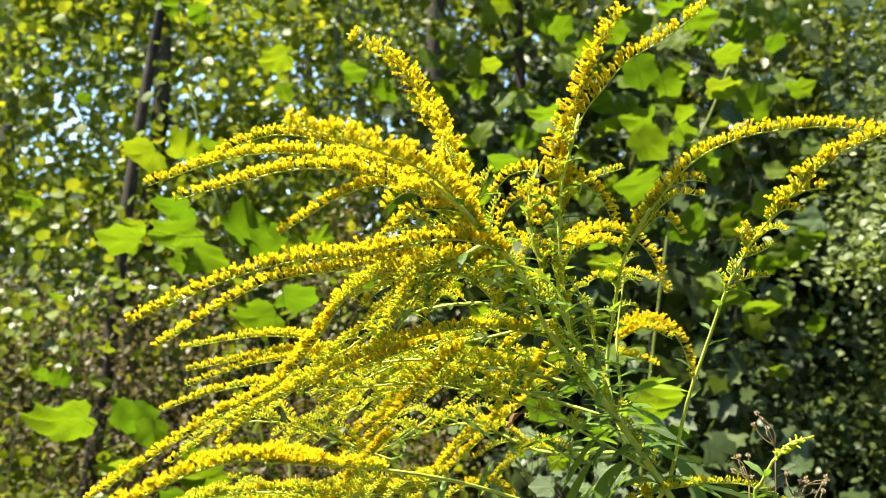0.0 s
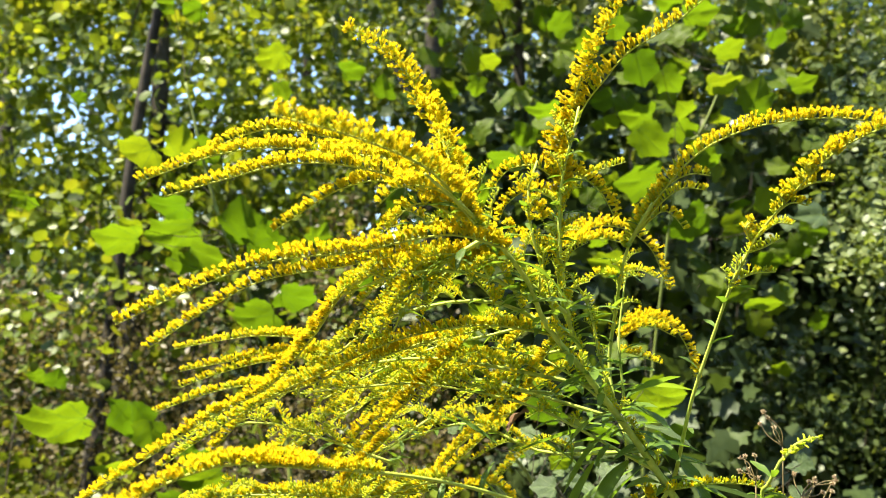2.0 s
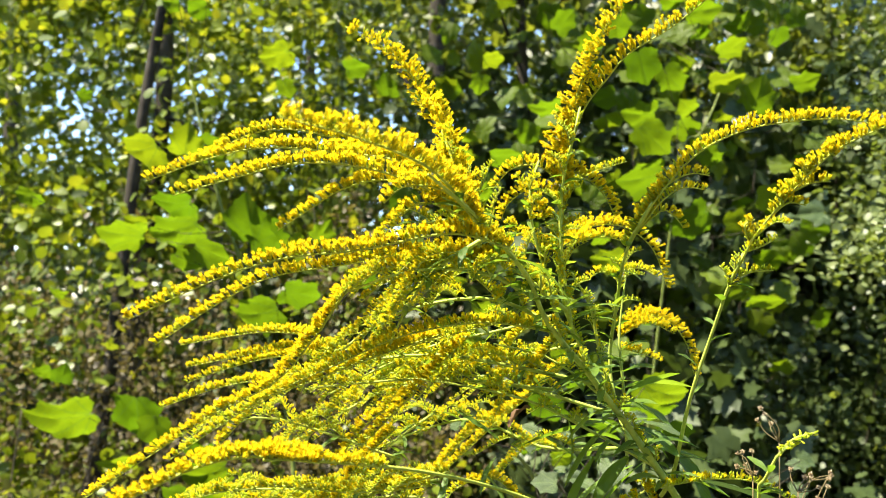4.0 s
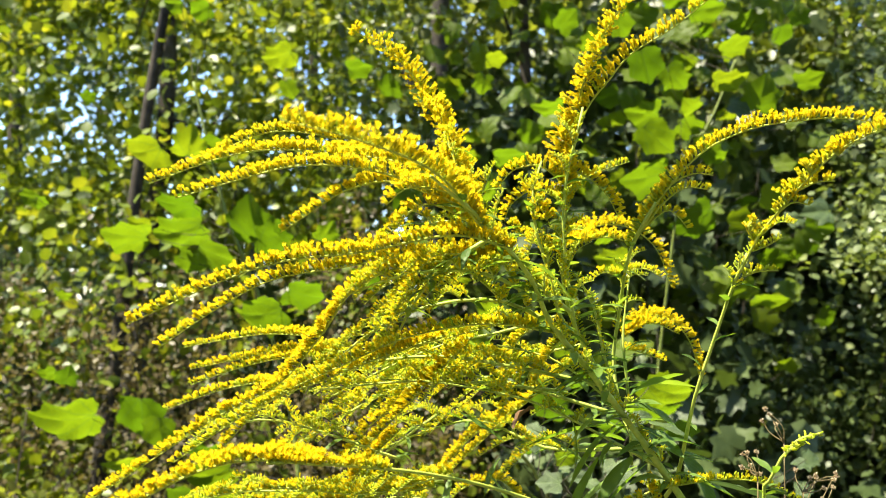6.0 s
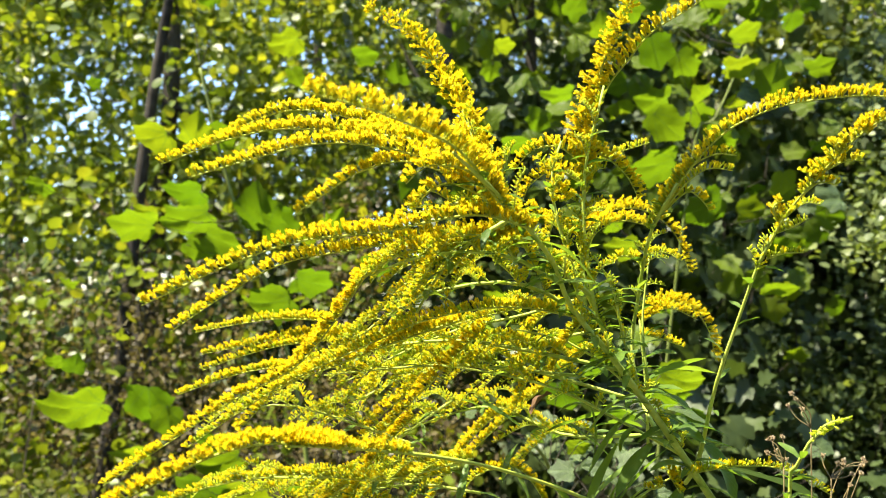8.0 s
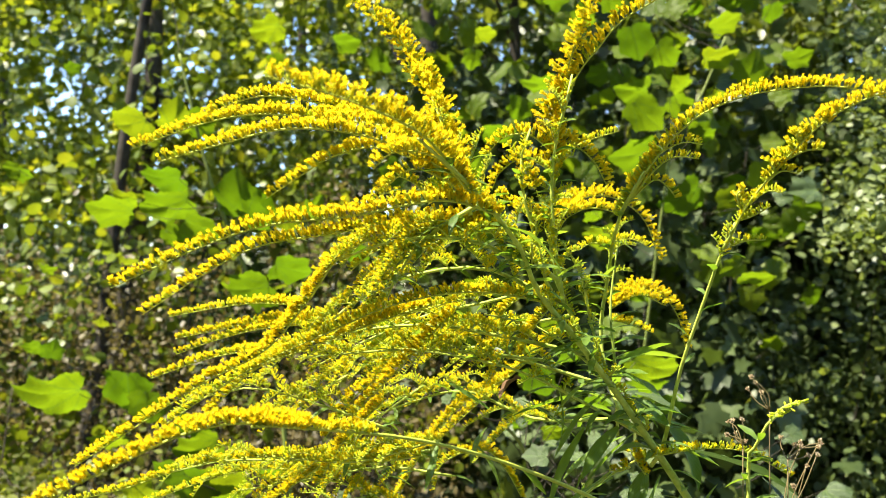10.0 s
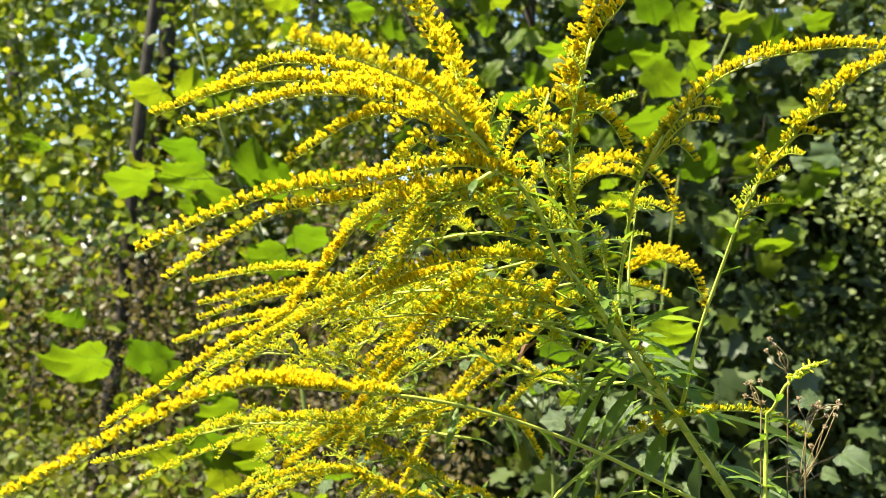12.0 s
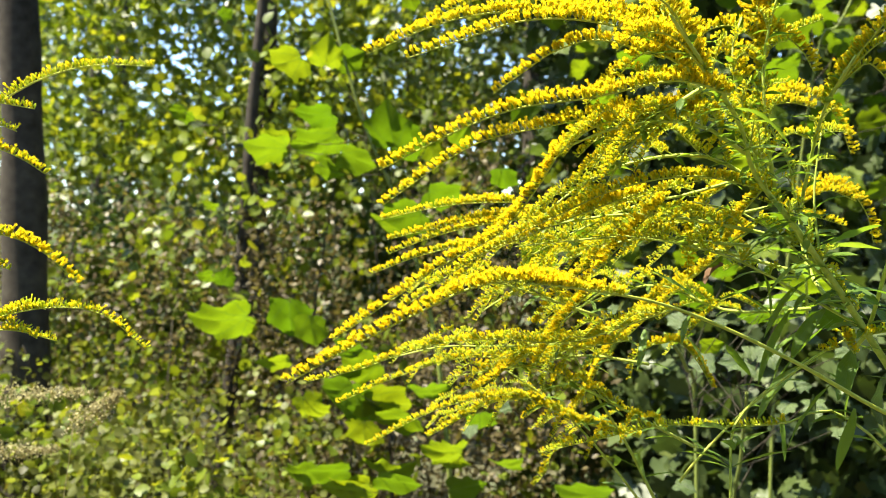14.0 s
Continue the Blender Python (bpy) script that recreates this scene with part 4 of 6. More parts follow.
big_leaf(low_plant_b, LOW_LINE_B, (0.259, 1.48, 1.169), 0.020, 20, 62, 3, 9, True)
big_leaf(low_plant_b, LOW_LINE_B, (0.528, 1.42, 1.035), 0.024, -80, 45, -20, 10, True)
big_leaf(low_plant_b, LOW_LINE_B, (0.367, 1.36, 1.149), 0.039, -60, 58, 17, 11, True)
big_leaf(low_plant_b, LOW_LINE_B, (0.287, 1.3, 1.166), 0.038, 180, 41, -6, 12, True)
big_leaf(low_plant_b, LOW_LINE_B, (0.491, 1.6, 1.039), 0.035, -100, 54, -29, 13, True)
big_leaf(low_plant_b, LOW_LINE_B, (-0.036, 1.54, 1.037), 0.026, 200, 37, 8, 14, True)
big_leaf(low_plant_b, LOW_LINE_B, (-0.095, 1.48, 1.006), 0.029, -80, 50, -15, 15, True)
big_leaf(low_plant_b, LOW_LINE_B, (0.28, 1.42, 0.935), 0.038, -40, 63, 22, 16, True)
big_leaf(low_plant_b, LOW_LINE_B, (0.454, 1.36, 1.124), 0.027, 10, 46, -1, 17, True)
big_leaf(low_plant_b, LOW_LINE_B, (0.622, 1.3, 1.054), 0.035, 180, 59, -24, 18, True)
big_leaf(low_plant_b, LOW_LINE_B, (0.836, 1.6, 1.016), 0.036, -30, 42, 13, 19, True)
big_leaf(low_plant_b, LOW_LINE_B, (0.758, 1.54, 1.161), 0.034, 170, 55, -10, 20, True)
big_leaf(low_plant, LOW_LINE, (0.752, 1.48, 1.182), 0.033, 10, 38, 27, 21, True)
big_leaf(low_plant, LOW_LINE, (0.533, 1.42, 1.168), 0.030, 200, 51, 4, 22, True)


big_leaf(low_plant, LOW_LINE, (0.311, 1.500, 1.254), 0.069, -80, -40, -20, 0)
big_leaf(low_plant, LOW_LINE, (0.526, 1.550, 1.281), 0.093, -20, -48, 3, 1)
big_leaf(low_plant, LOW_LINE, (0.427, 1.600, 1.213), 0.052, 200, -56, -14, 2)
big_leaf(low_plant, LOW_LINE, (0.361, 1.500, 1.305), 0.041, 100, -40, 9, 3)
big_leaf(low_plant, LOW_LINE, (0.547, 1.550, 1.212), 0.059, -60, -48, -8, 4)
big_leaf(low_plant, LOW_LINE, (0.290, 1.600, 1.168), 0.052, 160, -56, 15, 5)
big_leaf(low_plant, LOW_LINE, (0.337, 1.500, 1.170), 0.041, 10, -40, -2, 6)
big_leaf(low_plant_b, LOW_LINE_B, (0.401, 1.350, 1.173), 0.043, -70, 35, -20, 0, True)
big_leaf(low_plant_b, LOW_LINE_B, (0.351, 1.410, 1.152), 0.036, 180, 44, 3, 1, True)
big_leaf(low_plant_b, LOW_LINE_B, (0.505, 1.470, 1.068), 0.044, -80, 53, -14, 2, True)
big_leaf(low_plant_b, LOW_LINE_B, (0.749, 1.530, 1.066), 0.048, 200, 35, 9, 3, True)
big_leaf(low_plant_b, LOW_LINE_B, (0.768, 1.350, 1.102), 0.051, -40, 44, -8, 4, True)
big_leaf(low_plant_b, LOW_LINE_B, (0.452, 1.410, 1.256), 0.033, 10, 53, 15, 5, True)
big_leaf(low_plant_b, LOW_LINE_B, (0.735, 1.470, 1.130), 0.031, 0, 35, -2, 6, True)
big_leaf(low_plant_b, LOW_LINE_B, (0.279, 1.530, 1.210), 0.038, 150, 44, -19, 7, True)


# ---- goldenrod ----
golden_main = thing("goldenrod", (0.655, 0.95, 0), "tall arching goldenrod in full yellow bloom with many plumes", "wildflower", "goldenrod plants")
MAIN_LINE = [(0.655, 0.95, -0.02), (0.625, 0.95, 0.45), (0.535, 0.9, 1.02), (0.468, 0.85, 1.107), (0.413, 0.81, 1.184), (0.359, 0.78, 1.258), (0.311, 0.75, 1.322), (0.266, 0.72, 1.377), (0.23, 0.7, 1.418), (0.21, 0.66, 1.454), (0.172, 0.6, 1.491), (0.138, 0.53, 1.512)]
stem(golden_main, MAIN_LINE, 0.0054, 0.0010, keep=0.55)
leaves_along(golden_main, MAIN_LINE, 15, 0.055, 0.009, 3, 0.58, 0.98, curl=1.1)
leaves_along(golden_main, MAIN_LINE, 46, 0.026, 0.0055, 4, 0.68, 0.99, curl=0.9)
plume(golden_main, [(0.164, 0.59, 1.498), (0.138, 0.53, 1.516), (0.102, 0.465, 1.521), (0.067, 0.424, 1.523)], 0.0105, 1.0, around=0.6, head=0.0054)
plume(golden_main, [(0.164, 0.62, 1.506), (0.117, 0.62, 1.534), (0.063, 0.64, 1.545), (0.005, 0.66, 1.552), (-0.046, 0.68, 1.547), (-0.104, 0.69, 1.528)], 0.0075, 1.0)
plume(golden_main, [(0.133, 0.64, 1.529), (0.077, 0.66, 1.555), (0.018, 0.68, 1.571), (-0.022, 0.69, 1.567), (-0.069, 0.7, 1.544)], 0.007, 0.95)
plume(golden_main, [(0.16, 0.6, 1.499), (0.119, 0.6, 1.519), (0.077, 0.6, 1.529), (0.036, 0.6, 1.529), (-0.007, 0.61, 1.52), (-0.053, 0.61, 1.506)], 0.007, 1.0)
plume(golden_main, [(0.151, 0.66, 1.51), (0.1, 0.67, 1.529), (0.062, 0.68, 1.523), (0.035, 0.68, 1.506), (0.009, 0.68, 1.488)], 0.006, 0.95)
plume(golden_main, [(0.164, 0.62, 1.493), (0.135, 0.6, 1.503), (0.119, 0.6, 1.496), (0.109, 0.6, 1.484)], 0.007, 0.95)
plume(golden_main, [(0.172, 0.6, 1.487), (0.148, 0.58, 1.508), (0.121, 0.57, 1.51), (0.106, 0.57, 1.498)], 0.007, 1.0)
plume(golden_main, [(0.168, 0.62, 1.497), (0.157, 0.66, 1.528), (0.144, 0.69, 1.571), (0.123, 0.71, 1.609), (0.097, 0.72, 1.646), (0.053, 0.72, 1.671)], 0.0125, 1.0, around=0.9, bare=0.14, dense=0.8)
plume(golden_main, [(0.155, 0.67, 1.534), (0.145, 0.67, 1.55), (0.149, 0.67, 1.569)], 0.006, 0.9, around=0.8)
plume(golden_main, [(0.122, 0.7, 1.597), (0.133, 0.7, 1.597), (0.141, 0.7, 1.603)], 0.006, 1.0, around=0.9)
plume(golden_main, [(0.194, 0.62, 1.473), (0.152, 0.6, 1.481), (0.09, 0.58, 1.467), (0.037, 0.57, 1.459), (-0.008, 0.567, 1.443), (-0.066, 0.567, 1.415)], 0.007, 1.0)
plume(golden_main, [(0.188, 0.68, 1.472), (0.115, 0.68, 1.47), (0.058, 0.69, 1.461), (0.002, 0.69, 1.45), (-0.039, 0.688, 1.428), (-0.09, 0.688, 1.393)], 0.007, 1.0)
plume(golden_main, [(0.197, 0.68, 1.468), (0.116, 0.66, 1.462), (0.072, 0.66, 1.441), (0.047, 0.66, 1.405), (0.017, 0.66, 1.369), (-0.031, 0.66, 1.342), (-0.078, 0.66, 1.31), (-0.128, 0.66, 1.276)], 0.007, 0.95)
plume(golden_main, [(0.246, 0.74, 1.408), (0.18, 0.7, 1.417), (0.116, 0.68, 1.406), (0.064, 0.67, 1.383), (0.011, 0.67, 1.357), (-0.033, 0.67, 1.329), (-0.068, 0.67, 1.304)], 0.0045, 0.4)
plume(golden_main, [(0.143, 0.72, 1.406), (0.087, 0.7, 1.386), (0.041, 0.7, 1.367), (-0.001, 0.7, 1.349), (-0.037, 0.7, 1.313)], 0.0065, 0.9)
plume(golden_main, [(0.395, 0.78, 1.187), (0.342, 0.75, 1.214), (0.265, 0.7, 1.258), (0.191, 0.64, 1.295), (0.13, 0.58, 1.319), (0.061, 0.53, 1.333), (0.042, 0.52, 1.334)], 0.003, 0.6, bare=0.82, stalk=0.0022)
plume(golden_main, [(0.074, 0.535, 1.331), (0.035, 0.52, 1.336), (0.006, 0.51, 1.331), (-0.024, 0.5, 1.317), (-0.061, 0.485, 1.298), (-0.107, 0.474, 1.272)], 0.0054, 1.0)
plume(golden_main, [(0.074, 0.54, 1.331), (0.047, 0.53, 1.338), (0.018, 0.53, 1.335), (-0.006, 0.53, 1.331)], 0.0042, 0.8)
plume(golden_main, [(0.153, 0.64, 1.307), (0.076, 0.74, 1.268), (0.002, 0.76, 1.267), (-0.065, 0.76, 1.258), (-0.128, 0.764, 1.235), (-0.182, 0.764, 1.221)], 0.0042, 0.42)
plume(golden_main, [(0.134, 0.8, 1.263), (0.031, 0.85, 1.237), (-0.04, 0.86, 1.233), (-0.113, 0.87, 1.209), (-0.181, 0.87, 1.178)], 0.0042, 0.42)
plume(golden_main, [(0.159, 0.95, 1.132), (0.084, 0.92, 1.156), (0.031, 0.9, 1.184), (-0.024, 0.9, 1.182), (-0.085, 0.9, 1.162), (-0.155, 0.9, 1.123)], 0.0042, 0.42)
plume(golden_main, [(0.031, 0.9, 1.184), (-0.013, 0.91, 1.174), (-0.052, 0.92, 1.151), (-0.088, 0.93, 1.128)], 0.0042, 0.42)
plume(golden_main, [(0.214, 0.9, 1.324), (0.168, 0.96, 1.285), (0.13, 0.98, 1.236), (0.101, 1.0, 1.178), (0.075, 1.02, 1.126)], 0.006, 1.0)
plume(golden_main, [(0.111, 0.8, 1.348), (0.069, 0.8, 1.315), (0.043, 0.8, 1.277)], 0.006, 1.0)
plume(golden_main, [(0.103, 0.76, 1.321), (0.068, 0.76, 1.284), (0.044, 0.76, 1.243)], 0.005, 0.9)
plume(golden_main, [(0.035, 0.82, 1.246), (0.011, 0.83, 1.227), (-0.024, 0.84, 1.201)], 0.005, 0.9)
plume(golden_main, [(0.022, 0.8, 1.4), (-0.036, 0.84, 1.4), (-0.079, 0.85, 1.394), (-0.128, 0.86, 1.384)], 0.0045, 0.55)
plume(golden_main, [(0.044, 0.8, 1.39), (-0.018, 0.84, 1.384), (-0.072, 0.85, 1.373), (-0.121, 0.86, 1.362)], 0.0045, 0.55)
plume(golden_main, [(0.044, 0.8, 1.385), (-0.029, 0.84, 1.375), (-0.077, 0.85, 1.362), (-0.12, 0.86, 1.346)], 0.0045, 0.55)
plume(golden_main, [(0.027, 0.78, 1.359), (-0.033, 0.81, 1.355), (-0.079, 0.82, 1.345), (-0.13, 0.82, 1.326)], 0.0045, 0.55)
plume(golden_main, [(0.167, 0.76, 1.405), (0.143, 0.75, 1.38), (0.113, 0.75, 1.347), (0.074, 0.75, 1.306)], 0.0065, 1.0)
plume(golden_main, [(0.239, 0.82, 1.421), (0.21, 0.84, 1.398), (0.2, 0.85, 1.363), (0.198, 0.85, 1.324)], 0.0075, 0.9, around=0.7)
plume(golden_main, [(0.265, 0.85, 1.376), (0.23, 0.9, 1.336), (0.189, 0.93, 1.295), (0.137, 0.95, 1.241)], 0.0065, 0.85)
plume(golden_main, [(0.256, 0.74, 1.408), (0.216, 0.74, 1.419), (0.172, 0.74, 1.411), (0.118, 0.74, 1.395)], 0.0042, 0.3)
plume(golden_main, [(0.251, 0.74, 1.413), (0.233, 0.76, 1.387), (0.223, 0.78, 1.359)], 0.005, 0.7)
stem(golden_main, [(0.251, 0.74, 1.408), (0.19, 0.72, 1.436), (0.123, 0.72, 1.429), (0.075, 0.72, 1.404), (0.037, 0.72, 1.369)], 0.0020, 0.0008)
side_plumes(golden_main, [(0.251, 0.74, 1.408), (0.19, 0.72, 1.436), (0.123, 0.72, 1.429), (0.075, 0.72, 1.404), (0.037, 0.72, 1.369)], 13, 0.075, 41)
leaves_along(golden_main, [(0.251, 0.74, 1.408), (0.19, 0.72, 1.436), (0.123, 0.72, 1.429), (0.075, 0.72, 1.404), (0.037, 0.72, 1.369)], 17, 0.026, 0.0055, 141, 0.0, 0.8)
stem(golden_main, [(0.287, 0.78, 1.361), (0.203, 0.76, 1.378), (0.132, 0.76, 1.386), (0.051, 0.76, 1.374), (-0.01, 0.76, 1.347)], 0.0020, 0.0008)
side_plumes(golden_main, [(0.287, 0.78, 1.361), (0.203, 0.76, 1.378), (0.132, 0.76, 1.386), (0.051, 0.76, 1.374), (-0.01, 0.76, 1.347)], 20, 0.085, 42)
leaves_along(golden_main, [(0.287, 0.78, 1.361), (0.203, 0.76, 1.378), (0.132, 0.76, 1.386), (0.051, 0.76, 1.374), (-0.01, 0.76, 1.347)], 24, 0.026, 0.0055, 142, 0.0, 0.8)
stem(golden_main, [(0.222, 0.7, 1.436), (0.174, 0.66, 1.457), (0.116, 0.66, 1.456), (0.072, 0.66, 1.439)], 0.0020, 0.0008)
side_plumes(golden_main, [(0.222, 0.7, 1.436), (0.174, 0.66, 1.457), (0.116, 0.66, 1.456), (0.072, 0.66, 1.439)], 11, 0.07, 43)
leaves_along(golden_main, [(0.222, 0.7, 1.436), (0.174, 0.66, 1.457), (0.116, 0.66, 1.456), (0.072, 0.66, 1.439)], 15, 0.026, 0.0055, 143, 0.0, 0.8)
stem(golden_main, [(0.31, 0.85, 1.327), (0.236, 0.84, 1.348), (0.163, 0.84, 1.363), (0.096, 0.84, 1.35), (0.04, 0.84, 1.321), (-0.015, 0.84, 1.286)], 0.0020, 0.0008)
side_plumes(golden_main, [(0.31, 0.85, 1.327), (0.236, 0.84, 1.348), (0.163, 0.84, 1.363), (0.096, 0.84, 1.35), (0.04, 0.84, 1.321), (-0.015, 0.84, 1.286)], 22, 0.085, 44)
leaves_along(golden_main, [(0.31, 0.85, 1.327), (0.236, 0.84, 1.348), (0.163, 0.84, 1.363), (0.096, 0.84, 1.35), (0.04, 0.84, 1.321), (-0.015, 0.84, 1.286)], 26, 0.026, 0.0055, 144, 0.0, 0.8)
stem(golden_main, [(0.328, 0.88, 1.289), (0.248, 0.9, 1.284), (0.176, 0.9, 1.311), (0.117, 0.9, 1.298), (0.057, 0.9, 1.272)], 0.0020, 0.0008)
side_plumes(golden_main, [(0.328, 0.88, 1.289), (0.248, 0.9, 1.284), (0.176, 0.9, 1.311), (0.117, 0.9, 1.298), (0.057, 0.9, 1.272)], 17, 0.085, 45)
leaves_along(golden_main, [(0.328, 0.88, 1.289), (0.248, 0.9, 1.284), (0.176, 0.9, 1.311), (0.117, 0.9, 1.298), (0.057, 0.9, 1.272)], 21, 0.026, 0.0055, 145, 0.0, 0.8)
stem(golden_main, [(0.177, 0.64, 1.482), (0.143, 0.66, 1.461), (0.116, 0.68, 1.429), (0.101, 0.7, 1.396)], 0.0020, 0.0008)
side_plumes(golden_main, [(0.177, 0.64, 1.482), (0.143, 0.66, 1.461), (0.116, 0.68, 1.429), (0.101, 0.7, 1.396)], 14, 0.07, 46)
leaves_along(golden_main, [(0.177, 0.64, 1.482), (0.143, 0.66, 1.461), (0.116, 0.68, 1.429), (0.101, 0.7, 1.396)], 18, 0.026, 0.0055, 146, 0.0, 0.8)
stem(golden_main, [(0.187, 0.66, 1.48), (0.151, 0.66, 1.497), (0.106, 0.66, 1.487)], 0.0020, 0.0008)
side_plumes(golden_main, [(0.187, 0.66, 1.48), (0.151, 0.66, 1.497), (0.106, 0.66, 1.487)], 4, 0.05, 47)
leaves_along(golden_main, [(0.187, 0.66, 1.48), (0.151, 0.66, 1.497), (0.106, 0.66, 1.487)], 8, 0.026, 0.0055, 147, 0.0, 0.8)
stem(golden_main, [(0.248, 0.72, 1.428), (0.198, 0.7, 1.464), (0.161, 0.72, 1.469), (0.131, 0.74, 1.444)], 0.0020, 0.0008)
side_plumes(golden_main, [(0.248, 0.72, 1.428), (0.198, 0.7, 1.464), (0.161, 0.72, 1.469), (0.131, 0.74, 1.444)], 7, 0.06, 48)
leaves_along(golden_main, [(0.248, 0.72, 1.428), (0.198, 0.7, 1.464), (0.161, 0.72, 1.469), (0.131, 0.74, 1.444)], 11, 0.026, 0.0055, 148, 0.0, 0.8)
stem(golden_main, [(0.159, 0.95, 1.132), (0.084, 0.92, 1.156), (0.031, 0.9, 1.184)], 0.0018, 0.0008)
side_plumes(golden_main, [(0.159, 0.95, 1.132), (0.084, 0.92, 1.156), (0.031, 0.9, 1.184)], 8, 0.06, 51, bloom=0.5)
leaves_along(golden_main, [(0.159, 0.95, 1.132), (0.084, 0.92, 1.156), (0.031, 0.9, 1.184)], 8, 0.045, 0.007, 151, 0.0, 0.9)
stem(golden_main, [(0.221, 0.95, 1.122), (0.133, 0.9, 1.175), (0.052, 0.86, 1.222), (-0.017, 0.86, 1.223)], 0.0018, 0.0008)
side_plumes(golden_main, [(0.221, 0.95, 1.122), (0.133, 0.9, 1.175), (0.052, 0.86, 1.222), (-0.017, 0.86, 1.223)], 14, 0.07, 52, bloom=0.5)
leaves_along(golden_main, [(0.221, 0.95, 1.122), (0.133, 0.9, 1.175), (0.052, 0.86, 1.222), (-0.017, 0.86, 1.223)], 14, 0.045, 0.007, 152, 0.0, 0.9)
side_plumes(golden_main, [(0.248, 0.72, 1.413), (0.21, 0.66, 1.454), (0.172, 0.6, 1.491)], 9, 0.05, 60, bloom=0.25, wide=0.004, pull=(0.0, 0.0, 0.5), droop=0.2)
side_plumes(golden_main, [(0.153, 0.64, 1.307), (0.076, 0.74, 1.268), (0.002, 0.76, 1.267), (-0.065, 0.76, 1.258), (-0.128, 0.764, 1.235), (-0.182, 0.764, 1.221)], 12, 0.055, 70, bloom=0.20, wide=0.0034, start=0.02, end=0.7)
side_plumes(golden_main, [(0.134, 0.8, 1.263), (0.031, 0.85, 1.237), (-0.04, 0.86, 1.233), (-0.113, 0.87, 1.209), (-0.181, 0.87, 1.178)], 12, 0.055, 71, bloom=0.20, wide=0.0034, start=0.02, end=0.7)
side_plumes(golden_main, [(0.159, 0.95, 1.132), (0.084, 0.92, 1.156), (0.031, 0.9, 1.184), (-0.024, 0.9, 1.182), (-0.085, 0.9, 1.162), (-0.155, 0.9, 1.123)], 10, 0.055, 72, bloom=0.20, wide=0.0034, start=0.02, end=0.7)
side_plumes(golden_main, [(0.031, 0.9, 1.184), (-0.013, 0.91, 1.174), (-0.052, 0.92, 1.151), (-0.088, 0.93, 1.128)], 6, 0.055, 73, bloom=0.20, wide=0.0034, start=0.02, end=0.7)
stem(golden_main, [(0.104, 0.800, 1.286), (0.037, 0.788, 1.310), (-0.019, 0.776, 1.325), (-0.072, 0.764, 1.314)], 0.0016, 0.0007)
side_plumes(golden_main, [(0.104, 0.800, 1.286), (0.037, 0.788, 1.310), (-0.019, 0.776, 1.325), (-0.072, 0.764, 1.314)], 12, 0.062, 80, bloom=0.20, wide=0.0034)
leaves_along(golden_main, [(0.104, 0.800, 1.286), (0.037, 0.788, 1.310), (-0.019, 0.776, 1.325), (-0.072, 0.764, 1.314)], 5, 0.028, 0.005, 180, 0.0, 0.7, curl=0.9)
stem(golden_main, [(0.140, 0.840, 1.260), (0.075, 0.828, 1.255), (0.000, 0.816, 1.252), (-0.051, 0.804, 1.253), (-0.100, 0.792, 1.243)], 0.0016, 0.0007)
side_plumes(golden_main, [(0.140, 0.840, 1.260), (0.075, 0.828, 1.255), (0.000, 0.816, 1.252), (-0.051, 0.804, 1.253), (-0.100, 0.792, 1.243)], 15, 0.062, 81, bloom=0.20, wide=0.0034)
leaves_along(golden_main, [(0.140, 0.840, 1.260), (0.075, 0.828, 1.255), (0.000, 0.816, 1.252), (-0.051, 0.804, 1.253), (-0.100, 0.792, 1.243)], 5, 0.028, 0.005, 181, 0.0, 0.7, curl=0.9)
stem(golden_main, [(0.162, 0.880, 1.227), (0.093, 0.868, 1.237), (0.026, 0.856, 1.226), (-0.045, 0.844, 1.216)], 0.0016, 0.0007)
side_plumes(golden_main, [(0.162, 0.880, 1.227), (0.093, 0.868, 1.237), (0.026, 0.856, 1.226), (-0.045, 0.844, 1.216)], 13, 0.062, 82, bloom=0.20, wide=0.0034)
leaves_along(golden_main, [(0.162, 0.880, 1.227), (0.093, 0.868, 1.237), (0.026, 0.856, 1.226), (-0.045, 0.844, 1.216)], 5, 0.028, 0.005, 182, 0.0, 0.7, curl=0.9)
stem(golden_main, [(0.247, 0.820, 1.423), (0.193, 0.808, 1.407), (0.140, 0.796, 1.395), (0.088, 0.784, 1.373), (0.039, 0.772, 1.347)], 0.0016, 0.0007)
side_plumes(golden_main, [(0.247, 0.820, 1.423), (0.193, 0.808, 1.407), (0.140, 0.796, 1.395), (0.088, 0.784, 1.373), (0.039, 0.772, 1.347)], 15, 0.062, 83, bloom=0.20, wide=0.0034)
leaves_along(golden_main, [(0.247, 0.820, 1.423), (0.193, 0.808, 1.407), (0.140, 0.796, 1.395), (0.088, 0.784, 1.373), (0.039, 0.772, 1.347)], 5, 0.028, 0.005, 183, 0.0, 0.7, curl=0.9)
stem(golden_main, [(0.279, 0.860, 1.395), (0.216, 0.848, 1.382), (0.160, 0.836, 1.376), (0.112, 0.824, 1.355), (0.075, 0.812, 1.326)], 0.0016, 0.0007)
side_plumes(golden_main, [(0.279, 0.860, 1.395), (0.216, 0.848, 1.382), (0.160, 0.836, 1.376), (0.112, 0.824, 1.355), (0.075, 0.812, 1.326)], 14, 0.062, 84, bloom=0.20, wide=0.0034)
leaves_along(golden_main, [(0.279, 0.860, 1.395), (0.216, 0.848, 1.382), (0.160, 0.836, 1.376), (0.112, 0.824, 1.355), (0.075, 0.812, 1.326)], 5, 0.028, 0.005, 184, 0.0, 0.7, curl=0.9)
